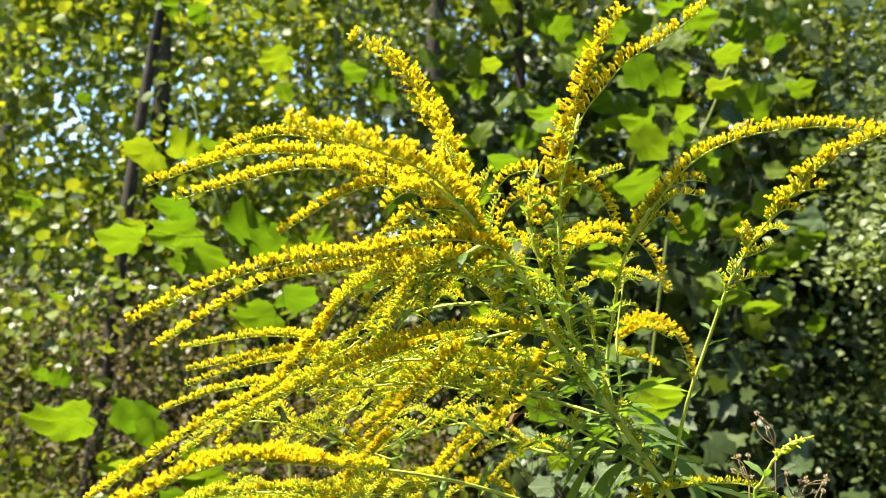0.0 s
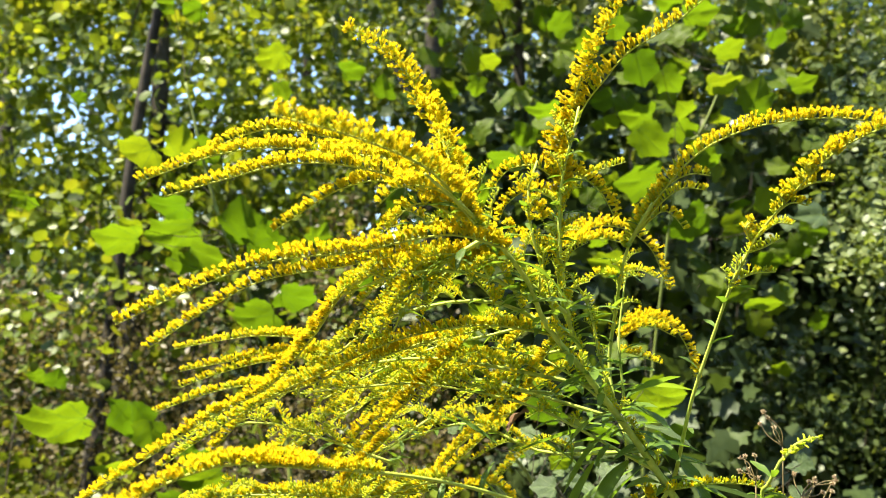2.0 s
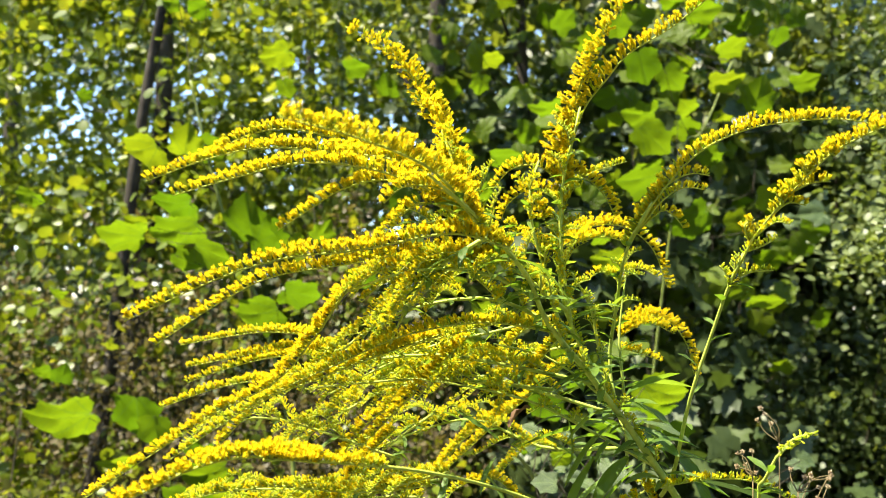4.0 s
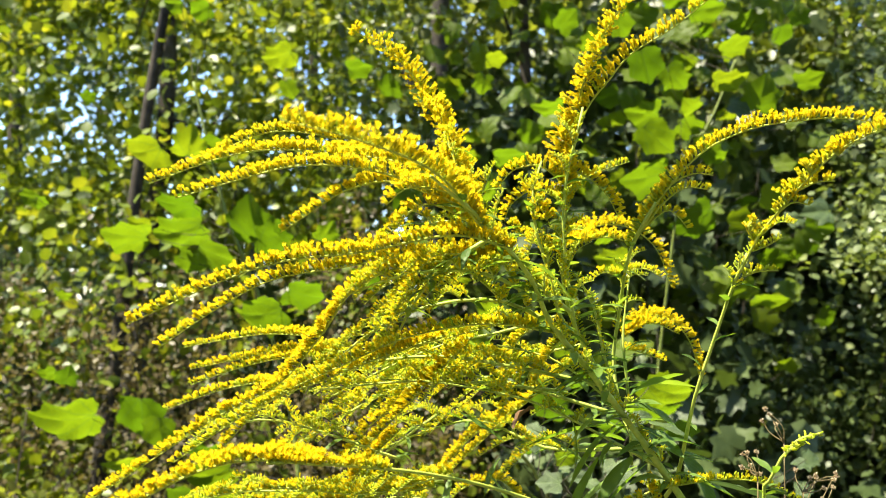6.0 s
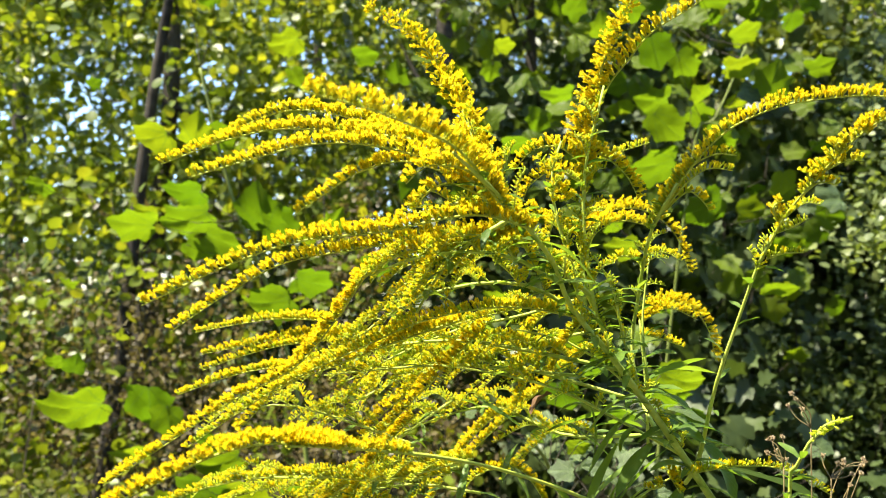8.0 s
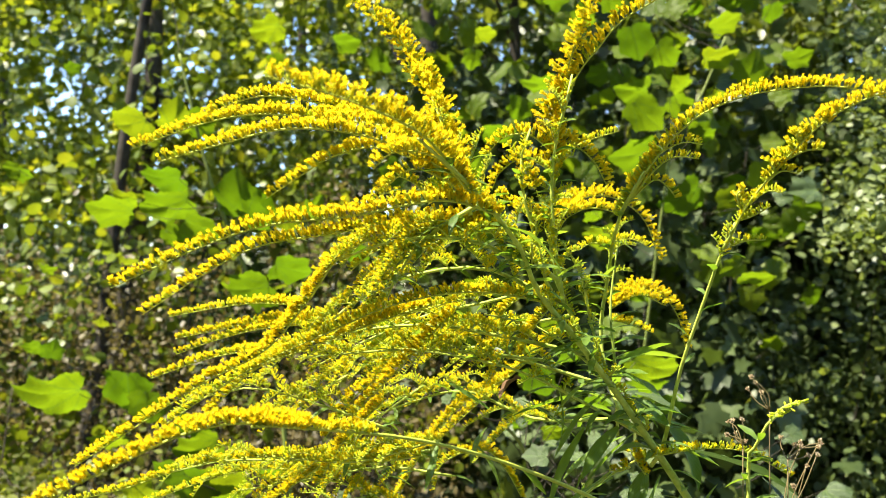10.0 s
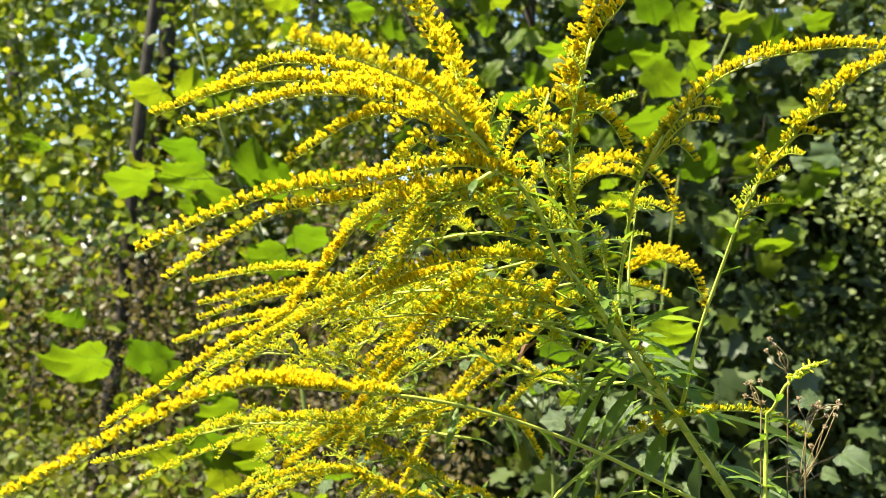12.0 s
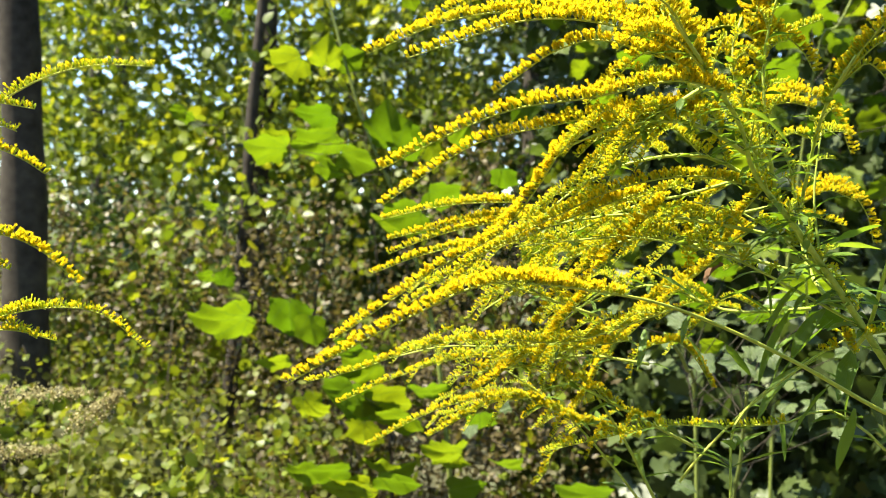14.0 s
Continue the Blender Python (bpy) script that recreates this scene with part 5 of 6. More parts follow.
stem(golden_main, [(0.244, 0.780, 1.356), (0.192, 0.768, 1.361), (0.132, 0.756, 1.365), (0.073, 0.744, 1.361), (0.026, 0.732, 1.356)], 0.0016, 0.0007)
side_plumes(golden_main, [(0.244, 0.780, 1.356), (0.192, 0.768, 1.361), (0.132, 0.756, 1.365), (0.073, 0.744, 1.361), (0.026, 0.732, 1.356)], 13, 0.062, 85, bloom=0.20, wide=0.0034)
leaves_along(golden_main, [(0.244, 0.780, 1.356), (0.192, 0.768, 1.361), (0.132, 0.756, 1.365), (0.073, 0.744, 1.361), (0.026, 0.732, 1.356)], 5, 0.028, 0.005, 185, 0.0, 0.7, curl=0.9)
stem(golden_main, [(0.136, 0.900, 1.320), (0.102, 0.888, 1.297), (0.068, 0.876, 1.269), (0.047, 0.864, 1.237)], 0.0016, 0.0007)
side_plumes(golden_main, [(0.136, 0.900, 1.320), (0.102, 0.888, 1.297), (0.068, 0.876, 1.269), (0.047, 0.864, 1.237)], 9, 0.062, 86, bloom=0.20, wide=0.0034)
leaves_along(golden_main, [(0.136, 0.900, 1.320), (0.102, 0.888, 1.297), (0.068, 0.876, 1.269), (0.047, 0.864, 1.237)], 5, 0.028, 0.005, 186, 0.0, 0.7, curl=0.9)
side_plumes(golden_main, [(0.36, 0.78, 1.258), (0.311, 0.75, 1.322), (0.266, 0.72, 1.377), (0.23, 0.70, 1.418)], 12, 0.048, 95, bloom=0.18, wide=0.0038, start=0.2, pull=(-0.2, -0.15, 0.35), droop=0.25)
side_plumes(golden_main, [(0.3, 0.775, 1.344), (0.275, 0.77, 1.382), (0.25, 0.77, 1.438), (0.248, 0.77, 1.495), (0.251, 0.76, 1.545)], 12, 0.036, 96, bloom=0.15, wide=0.0042, start=0.25, pull=(0.15, -0.1, 0.25), droop=0.2)
side_plumes(golden_main, [(0.312, 0.83, 1.33), (0.305, 0.84, 1.378), (0.307, 0.82, 1.428), (0.308, 0.77, 1.485)], 7, 0.034, 97, bloom=0.15, wide=0.0042, start=0.45, pull=(0.1, -0.1, 0.2), droop=0.25)
side_plumes(golden_main, [(0.362, 0.76, 1.352), (0.374, 0.74, 1.406), (0.384, 0.72, 1.452), (0.393, 0.71, 1.479), (0.41, 0.69, 1.51)], 5, 0.026, 98, bloom=0.15, wide=0.0045, start=0.62, pull=(0.1, -0.1, 0.5), droop=0.1)
leaves_along(golden_main, [(0.36, 0.78, 1.258), (0.311, 0.75, 1.322), (0.266, 0.72, 1.377), (0.23, 0.70, 1.418), (0.172, 0.6, 1.491)], 30, 0.034, 0.006, 195, 0.1, 0.95, curl=0.8)
lance_leaf(golden_main, (0.225, 0.8, 1.337), (-0.8, -0.2, -0.1), 0.024, 0.022, 7, M_DRY, 1.2, 'withered_leaf')
stem(golden_main, [(0.3, 0.775, 1.344), (0.275, 0.77, 1.382), (0.25, 0.77, 1.438), (0.248, 0.77, 1.495), (0.251, 0.76, 1.545)], 0.0024, 0.0013, keep=0)
leaves_along(golden_main, [(0.3, 0.775, 1.344), (0.275, 0.77, 1.382), (0.25, 0.77, 1.438), (0.248, 0.77, 1.495), (0.251, 0.76, 1.545)], 30, 0.028, 0.0065, 8, 0.1, 0.97)
plume(golden_main, [(0.252, 0.76, 1.54), (0.242, 0.75, 1.564), (0.253, 0.74, 1.603), (0.265, 0.72, 1.644), (0.278, 0.71, 1.671), (0.292, 0.7, 1.693)], 0.0125, 1.0, around=0.9)
plume(golden_main, [(0.25, 0.75, 1.559), (0.263, 0.74, 1.604), (0.281, 0.73, 1.629), (0.299, 0.72, 1.65), (0.331, 0.71, 1.669), (0.363, 0.7, 1.694)], 0.0105, 1.0, around=0.7)
plume(golden_main, [(0.251, 0.76, 1.556), (0.269, 0.76, 1.548), (0.285, 0.76, 1.533), (0.295, 0.76, 1.514)], 0.006, 0.9)
plume(golden_main, [(0.253, 0.77, 1.539), (0.275, 0.78, 1.555), (0.309, 0.78, 1.567)], 0.005, 0.15)
plume(golden_main, [(0.249, 0.76, 1.54), (0.226, 0.76, 1.558), (0.202, 0.76, 1.555), (0.185, 0.76, 1.536)], 0.007, 0.9)
plume(golden_main, [(0.249, 0.76, 1.525), (0.221, 0.76, 1.537), (0.2, 0.76, 1.524), (0.193, 0.76, 1.508)], 0.006, 0.8)
plume(golden_main, [(0.23, 0.74, 1.507), (0.217, 0.74, 1.532), (0.204, 0.74, 1.547)], 0.006, 0.6, around=0.8)
plume(golden_main, [(0.249, 0.78, 1.485), (0.218, 0.78, 1.495), (0.197, 0.78, 1.51)], 0.005, 0.5, around=0.8)
side_plumes(golden_main, [(0.25, 0.78, 1.438), (0.248, 0.77, 1.495), (0.251, 0.76, 1.545)], 6, 0.04, 61, bloom=0.45, wide=0.004, pull=(0.0, 0.0, 0.3), droop=0.2)
stem(golden_main, [(0.324, 0.795, 1.298), (0.312, 0.83, 1.33), (0.305, 0.84, 1.378), (0.307, 0.82, 1.428), (0.308, 0.77, 1.485), (0.324, 0.74, 1.524)], 0.0022, 0.0013, keep=0)
leaves_along(golden_main, [(0.324, 0.795, 1.298), (0.312, 0.83, 1.33), (0.305, 0.84, 1.378), (0.307, 0.82, 1.428), (0.308, 0.77, 1.485), (0.324, 0.74, 1.524)], 18, 0.03, 0.006, 9, 0.1, 0.95)
plume(golden_main, [(0.308, 0.77, 1.485), (0.329, 0.74, 1.529), (0.358, 0.722, 1.564), (0.39, 0.7, 1.58), (0.424, 0.68, 1.584), (0.461, 0.66, 1.581), (0.502, 0.64, 1.562)], 0.0085, 1.0, around=0.5, green=0.5)
plume(golden_main, [(0.31, 0.77, 1.491), (0.33, 0.745, 1.522), (0.349, 0.74, 1.537), (0.371, 0.74, 1.536)], 0.006, 0.3)
plume(golden_main, [(0.315, 0.77, 1.499), (0.334, 0.75, 1.518), (0.346, 0.75, 1.513), (0.354, 0.75, 1.503)], 0.0045, 0.5)
plume(golden_main, [(0.318, 0.76, 1.511), (0.334, 0.74, 1.537), (0.353, 0.73, 1.548), (0.371, 0.73, 1.547)], 0.006, 0.5)
plume(golden_main, [(0.256, 0.86, 1.49), (0.293, 0.9, 1.517), (0.333, 0.92, 1.52), (0.366, 0.93, 1.498), (0.383, 0.93, 1.455)], 0.011, 1.0, around=0.5)
plume(golden_main, [(0.264, 0.86, 1.494), (0.302, 0.88, 1.505), (0.334, 0.89, 1.5)], 0.009, 0.9)
plume(golden_main, [(0.312, 0.82, 1.467), (0.331, 0.82, 1.47), (0.348, 0.82, 1.462)], 0.004, 0.3)
plume(golden_main, [(0.307, 0.82, 1.461), (0.293, 0.82, 1.466), (0.279, 0.82, 1.458)], 0.004, 0.4)
plume(golden_main, [(0.33, 0.93, 1.403), (0.361, 0.96, 1.422), (0.397, 0.98, 1.417), (0.42, 0.99, 1.391), (0.428, 0.99, 1.357)], 0.011, 1.0, around=0.5)
plume(golden_main, [(0.33, 0.93, 1.4), (0.365, 0.95, 1.416), (0.399, 0.96, 1.404)], 0.009, 0.9)
plume(golden_main, [(0.328, 0.92, 1.389), (0.347, 0.92, 1.385), (0.374, 0.92, 1.376)], 0.004, 0.7)
stem(golden_main, [(0.344, 0.95, 1.26), (0.339, 0.94, 1.329), (0.33, 0.93, 1.403)], 0.0018, 0.001, keep=0)
leaves_along(golden_main, [(0.344, 0.95, 1.26), (0.339, 0.94, 1.329), (0.33, 0.93, 1.403)], 6, 0.06, 0.012, 10, 0.1, 0.8)
lance_leaf(golden_main, (0.325, 0.9, 1.345), (0.8, -0.1, 0.35), 0.075, 0.017, 21)
lance_leaf(golden_main, (0.34, 0.92, 1.33), (0.8, -0.1, -0.3), 0.058, 0.020, 22, curl=0.5)
lance_leaf(golden_main, (0.325, 0.9, 1.292), (-0.5, -0.2, 0.2), 0.06, 0.010, 23)
lance_leaf(golden_main, (0.333, 0.88, 1.272), (-0.7, -0.3, -0.3), 0.075, 0.012, 24)
stem(golden_main, [(0.351, 0.82, 1.255), (0.357, 0.8, 1.277), (0.362, 0.76, 1.352), (0.374, 0.74, 1.406), (0.384, 0.72, 1.452), (0.393, 0.71, 1.479)], 0.0021, 0.0012, keep=0)
leaves_along(golden_main, [(0.351, 0.82, 1.255), (0.357, 0.8, 1.277), (0.362, 0.76, 1.352), (0.374, 0.74, 1.406), (0.384, 0.72, 1.452), (0.393, 0.71, 1.479)], 9, 0.028, 0.007, 12, 0.2, 0.95)
plume(golden_main, [(0.387, 0.72, 1.457), (0.399, 0.7, 1.492), (0.417, 0.68, 1.521), (0.434, 0.66, 1.545), (0.451, 0.64, 1.56), (0.492, 0.62, 1.578)], 0.008, 0.9, around=0.6, bare=0.42, green=0.6)
plume(golden_main, [(0.384, 0.72, 1.45), (0.382, 0.72, 1.462), (0.376, 0.72, 1.469)], 0.005, 0.1, around=0.6)
plume(golden_main, [(0.392, 0.72, 1.46), (0.402, 0.71, 1.464), (0.418, 0.71, 1.465)], 0.005, 0.1, around=0.6)
plume(golden_main, [(0.397, 0.71, 1.481), (0.406, 0.7, 1.485), (0.418, 0.7, 1.492)], 0.005, 0.2, around=0.6)
plume(golden_main, [(0.399, 0.7, 1.492), (0.415, 0.7, 1.504), (0.428, 0.7, 1.503)], 0.005, 0.3, around=0.6)
plume(golden_main, [(0.398, 0.71, 1.488), (0.391, 0.7, 1.501), (0.399, 0.7, 1.506)], 0.005, 0.5, around=0.6)
plume(golden_main, [(0.41, 0.69, 1.51), (0.419, 0.68, 1.518), (0.433, 0.68, 1.516)], 0.005, 0.4, around=0.6)
plume(golden_main, [(0.415, 0.68, 1.518), (0.41, 0.68, 1.525), (0.42, 0.68, 1.532)], 0.005, 0.9, around=0.6)
plume(golden_main, [(0.424, 0.68, 1.528), (0.434, 0.67, 1.533), (0.448, 0.67, 1.534)], 0.005, 0.5, around=0.6)
plume(golden_main, [(0.434, 0.67, 1.54), (0.423, 0.66, 1.543), (0.43, 0.66, 1.548)], 0.005, 0.95, around=0.6)
plume(golden_main, [(0.443, 0.65, 1.551), (0.439, 0.65, 1.555), (0.452, 0.65, 1.562)], 0.005, 1.0, around=0.6)
# slender upright stalks in the middle of the plant, set with sprays of buds
MIDDLE = [(0.249, 0.74, 1.409), (0.238, 0.735, 1.433), (0.23, 0.73, 1.462), (0.218, 0.72, 1.5), (0.215, 0.72, 1.529), (0.223, 0.72, 1.556)]
stem(golden_main, MIDDLE, 0.0019, 0.0009)
side_plumes(golden_main, MIDDLE, 9, 0.036, 210, bloom=0.16, wide=0.0040, start=0.12, pull=(0.1, -0.25, 0.3), droop=0.2)
leaves_along(golden_main, MIDDLE, 9, 0.026, 0.0055, 220, 0.05, 0.9, curl=0.8)
MIDDLE = [(0.255, 0.735, 1.409), (0.248, 0.73, 1.448), (0.243, 0.725, 1.486), (0.242, 0.72, 1.52), (0.244, 0.71, 1.547), (0.25, 0.7, 1.574), (0.255, 0.7, 1.598)]
stem(golden_main, MIDDLE, 0.0019, 0.0009)
side_plumes(golden_main, MIDDLE, 12, 0.032, 211, bloom=0.16, wide=0.0040, start=0.12, pull=(0.1, -0.25, 0.3), droop=0.2)
leaves_along(golden_main, MIDDLE, 12, 0.026, 0.0055, 221, 0.05, 0.9, curl=0.8)
MIDDLE = [(0.173, 0.66, 1.476), (0.164, 0.66, 1.512), (0.151, 0.66, 1.543), (0.141, 0.67, 1.57)]
stem(golden_main, MIDDLE, 0.0019, 0.0009)
side_plumes(golden_main, MIDDLE, 6, 0.028, 212, bloom=0.16, wide=0.0040, start=0.12, pull=(0.1, -0.25, 0.3), droop=0.2)
leaves_along(golden_main, MIDDLE, 6, 0.026, 0.0055, 222, 0.05, 0.9, curl=0.8)
MIDDLE = [(0.187, 0.68, 1.464), (0.18, 0.68, 1.487), (0.169, 0.68, 1.51), (0.174, 0.68, 1.528), (0.179, 0.68, 1.542)]
stem(golden_main, MIDDLE, 0.0019, 0.0009)
side_plumes(golden_main, MIDDLE, 7, 0.03, 213, bloom=0.16, wide=0.0040, start=0.12, pull=(0.1, -0.25, 0.3), droop=0.2)
leaves_along(golden_main, MIDDLE, 7, 0.026, 0.0055, 223, 0.05, 0.9, curl=0.8)
# thin branches and drooping leaves low on the main stem
LOWER = [(0.35, 0.81, 1.28), (0.286, 0.79, 1.315), (0.228, 0.77, 1.344), (0.172, 0.75, 1.359), (0.124, 0.74, 1.366)]
stem(golden_main, LOWER, 0.0016, 0.0008)
leaves_along(golden_main, LOWER, 9, 0.030, 0.006, 250, 0.05, 0.9, curl=0.9)
side_plumes(golden_main, LOWER, 7, 0.034, 260, bloom=0.15, wide=0.0038, start=0.35, pull=(-0.1, -0.2, 0.2), droop=0.4)
LOWER = [(0.306, 0.79, 1.338), (0.286, 0.775, 1.386), (0.275, 0.765, 1.431), (0.255, 0.75, 1.463)]
stem(golden_main, LOWER, 0.0017, 0.0008)
leaves_along(golden_main, LOWER, 8, 0.030, 0.006, 251, 0.05, 0.9, curl=0.9)
side_plumes(golden_main, LOWER, 6, 0.034, 261, bloom=0.15, wide=0.0038, start=0.35, pull=(-0.1, -0.2, 0.2), droop=0.4)
LOWER = [(0.313, 0.8, 1.343), (0.307, 0.8, 1.403), (0.313, 0.8, 1.464)]
stem(golden_main, LOWER, 0.0014, 0.0008)
leaves_along(golden_main, LOWER, 5, 0.030, 0.006, 252, 0.05, 0.9, curl=0.9)
LOWER = [(0.329, 0.8, 1.311), (0.279, 0.78, 1.358), (0.236, 0.77, 1.386), (0.188, 0.76, 1.397)]
stem(golden_main, LOWER, 0.0014, 0.0008)
leaves_along(golden_main, LOWER, 8, 0.030, 0.006, 253, 0.05, 0.9, curl=0.9)
side_plumes(golden_main, LOWER, 6, 0.034, 263, bloom=0.15, wide=0.0038, start=0.35, pull=(-0.1, -0.2, 0.2), droop=0.4)
lance_leaf(golden_main, (0.313, 0.790, 1.357), (0.74, -0.56, 0.37), 0.057, 0.015, 400, curl=0.18)
lance_leaf(golden_main, (0.321, 0.790, 1.321), (0.72, -0.65, -0.24), 0.048, 0.017, 401, curl=0.24)
lance_leaf(golden_main, (0.282, 0.790, 1.295), (-0.37, -0.40, -0.84), 0.079, 0.008, 402, curl=0.3)
lance_leaf(golden_main, (0.299, 0.790, 1.322), (-0.70, -0.42, -0.58), 0.075, 0.009, 403, curl=0.3)
lance_leaf(golden_main, (0.344, 0.790, 1.256), (-0.56, -0.55, -0.62), 0.058, 0.017, 404, curl=0.18)
lance_leaf(golden_main, (0.258, 0.790, 1.330), (0.19, -0.62, -0.76), 0.051, 0.01, 405, curl=0.3)
lance_leaf(golden_main, (0.286, 0.790, 1.380), (-0.78, -0.52, -0.36), 0.061, 0.01, 406, curl=0.36)
lance_leaf(golden_main, (0.300, 0.790, 1.343), (0.72, -0.66, 0.22), 0.048, 0.012, 407, curl=0.3)
lance_leaf(golden_main, (0.312, 0.790, 1.296), (-0.54, -0.56, -0.63), 0.057, 0.012, 408, curl=0.36)
lance_leaf(golden_main, (0.360, 0.790, 1.280), (0.76, -0.64, -0.11), 0.049, 0.016, 409, curl=0.3)
lance_leaf(golden_main, (0.196, 0.790, 1.293), (-0.53, -0.69, -0.50), 0.046, 0.009, 410, curl=0.36)
lance_leaf(golden_main, (0.150, 0.790, 1.275), (-0.33, -0.67, -0.67), 0.047, 0.009, 411, curl=0.36)
golden_low = thing("goldenrod", (0.231, 0.8, 0), "low goldenrod branch with green buds", "wildflower", "goldenrod plants")
stem(golden_low, [(0.225, 0.8, -0.02), (0.228, 0.8, 0.615), (0.231, 0.8, 1.118), (0.235, 0.8, 1.182), (0.27, 0.79, 1.222), (0.308, 0.78, 1.256), (0.334, 0.77, 1.274)], 0.0014, 0.001, keep=0.85)
leaves_along(golden_low, [(0.225, 0.8, -0.02), (0.228, 0.8, 0.615), (0.231, 0.8, 1.118), (0.235, 0.8, 1.182), (0.27, 0.79, 1.222), (0.308, 0.78, 1.256), (0.334, 0.77, 1.274)], 6, 0.05, 0.009, 14, 0.86, 0.9)
plume(golden_low, [(0.326, 0.77, 1.27), (0.356, 0.77, 1.277), (0.391, 0.77, 1.282), (0.425, 0.77, 1.279), (0.463, 0.77, 1.259)], 0.0045, 0.3)
plume(golden_low, [(0.321, 0.77, 1.264), (0.311, 0.77, 1.26), (0.301, 0.77, 1.261)], 0.005, 0.5)
plume(golden_low, [(0.331, 0.77, 1.273), (0.321, 0.77, 1.279), (0.334, 0.77, 1.257)], 0.005, 0.4)
plume(golden_low, [(0.168, 0.9, 1.246), (0.199, 0.92, 1.246), (0.221, 0.93, 1.223), (0.238, 0.94, 1.193)], 0.005, 0.6)
plume(golden_low, [(0.168, 0.9, 1.246), (0.15, 0.9, 1.233), (0.144, 0.9, 1.209)], 0.004, 0.3)
golden_bud = thing("goldenrod", (0.393, 0.82, 0), "goldenrod branch in green bud near the ground", "wildflower", "goldenrod plants")
stem(golden_bud, [(0.41, 0.82, -0.02), (0.401, 0.82, 0.604), (0.393, 0.82, 1.099), (0.382, 0.82, 1.154), (0.33, 0.82, 1.194), (0.288, 0.82, 1.181), (0.251, 0.82, 1.177)], 0.0016, 0.001, keep=0.85)
leaves_along(golden_bud, [(0.41, 0.82, -0.02), (0.401, 0.82, 0.604), (0.393, 0.82, 1.099), (0.382, 0.82, 1.154), (0.33, 0.82, 1.194), (0.288, 0.82, 1.181), (0.251, 0.82, 1.177)], 6, 0.04, 0.007, 15, 0.9, 0.95)
plume(golden_bud, [(0.288, 0.82, 1.181), (0.224, 0.82, 1.175), (0.169, 0.82, 1.175), (0.102, 0.82, 1.158), (0.045, 0.82, 1.143)], 0.0045, 0.1)
plume(golden_bud, [(0.085, 0.83, 1.158), (0.059, 0.83, 1.14), (0.053, 0.83, 1.122), (0.039, 0.83, 1.105)], 0.0045, 0.25)
stem(golden_bud, [(0.197, 0.9, 1.095), (0.221, 0.9, 1.127), (0.275, 0.88, 1.194), (0.32, 0.86, 1.24)], 0.0016, 0.001, keep=0)
leaves_along(golden_bud, [(0.197, 0.9, 1.095), (0.221, 0.9, 1.127), (0.275, 0.88, 1.194), (0.32, 0.86, 1.24)], 6, 0.04, 0.007, 16, 0.1, 0.9)
stem(golden_bud, [(0.179, 0.95, 1.053), (0.145, 0.93, 1.123), (0.105, 0.9, 1.192), (0.074, 0.86, 1.253)], 0.0022, 0.001, keep=0)
leaves_along(golden_bud, [(0.179, 0.95, 1.053), (0.145, 0.93, 1.123), (0.105, 0.9, 1.192), (0.074, 0.86, 1.253)], 9, 0.045, 0.006, 17, 0.1, 0.9)
stem(golden_bud, [(0.185, 0.95, 1.007), (0.151, 0.93, 1.071), (0.074, 0.92, 1.162), (0.006, 0.88, 1.219)], 0.0018, 0.001, keep=0)
leaves_along(golden_bud, [(0.185, 0.95, 1.007), (0.151, 0.93, 1.071), (0.074, 0.92, 1.162), (0.006, 0.88, 1.219)], 6, 0.04, 0.006, 18, 0.1, 0.9)
lance_leaf(golden_main, (0.34, 0.8, 1.201), (-0.2, -0.25, -1), 0.06, 0.010, 300)
lance_leaf(golden_main, (0.401, 0.8, 1.213), (0.9, -0.15, -0.3), 0.12, 0.02, 301)
lance_leaf(golden_main, (0.313, 0.8, 1.247), (-0.9, -0.05, -0.5), 0.08, 0.014, 302)
lance_leaf(golden_main, (0.281, 0.8, 1.278), (-0.6, 0.05, 0.6), 0.07, 0.01, 303)
lance_leaf(golden_main, (0.296, 0.8, 1.299), (0.9, -0.25, 0.2), 0.09, 0.012, 304)
lance_leaf(golden_main, (0.353, 0.8, 1.301), (0.5, -0.15, -0.5), 0.07, 0.022, 305)
lance_leaf(golden_main, (0.285, 0.8, 1.32), (-0.9, -0.05, -0.1), 0.07, 0.01, 306)
lance_leaf(golden_main, (0.208, 0.8, 1.234), (-0.3, 0.05, 0.8), 0.05, 0.008, 307)
lance_leaf(golden_main, (0.25, 0.8, 1.23), (-0.4, -0.25, 0.7), 0.05, 0.009, 308)
lance_leaf(golden_main, (0.324, 0.8, 1.226), (-0.6, -0.15, -0.6), 0.08, 0.012, 309)
lance_leaf(golden_main, (0.238, 0.8, 1.351), (-0.5, -0.05, 0.7), 0.06, 0.009, 310)
lance_leaf(golden_main, (0.196, 0.8, 1.307), (-0.6, 0.05, 0.5), 0.05, 0.008, 311)
lance_leaf(golden_main, (0.259, 0.8, 1.351), (0.6, -0.25, 0.5), 0.06, 0.01, 312)
# broad low leaves, some in the greyed colour that stands for shade
lance_leaf(golden_main, (0.382, 0.86, 1.263), (1, -0.10, -0.08), 0.125, 0.026, 340, M_SHADE_SHEEN, 0.35)
lance_leaf(golden_main, (0.407, 0.86, 1.213), (0.93, -0.02, -0.3), 0.105, 0.026, 341, M_GLEAF, 0.35)
lance_leaf(golden_main, (0.397, 0.86, 1.226), (-0.25, 0.06, -0.95), 0.052, 0.027, 342, M_SHADE_SHEEN, 0.35)
lance_leaf(golden_main, (0.37, 0.86, 1.24), (-0.4, -0.10, -0.85), 0.066, 0.012, 343, M_GLEAF, 0.35)
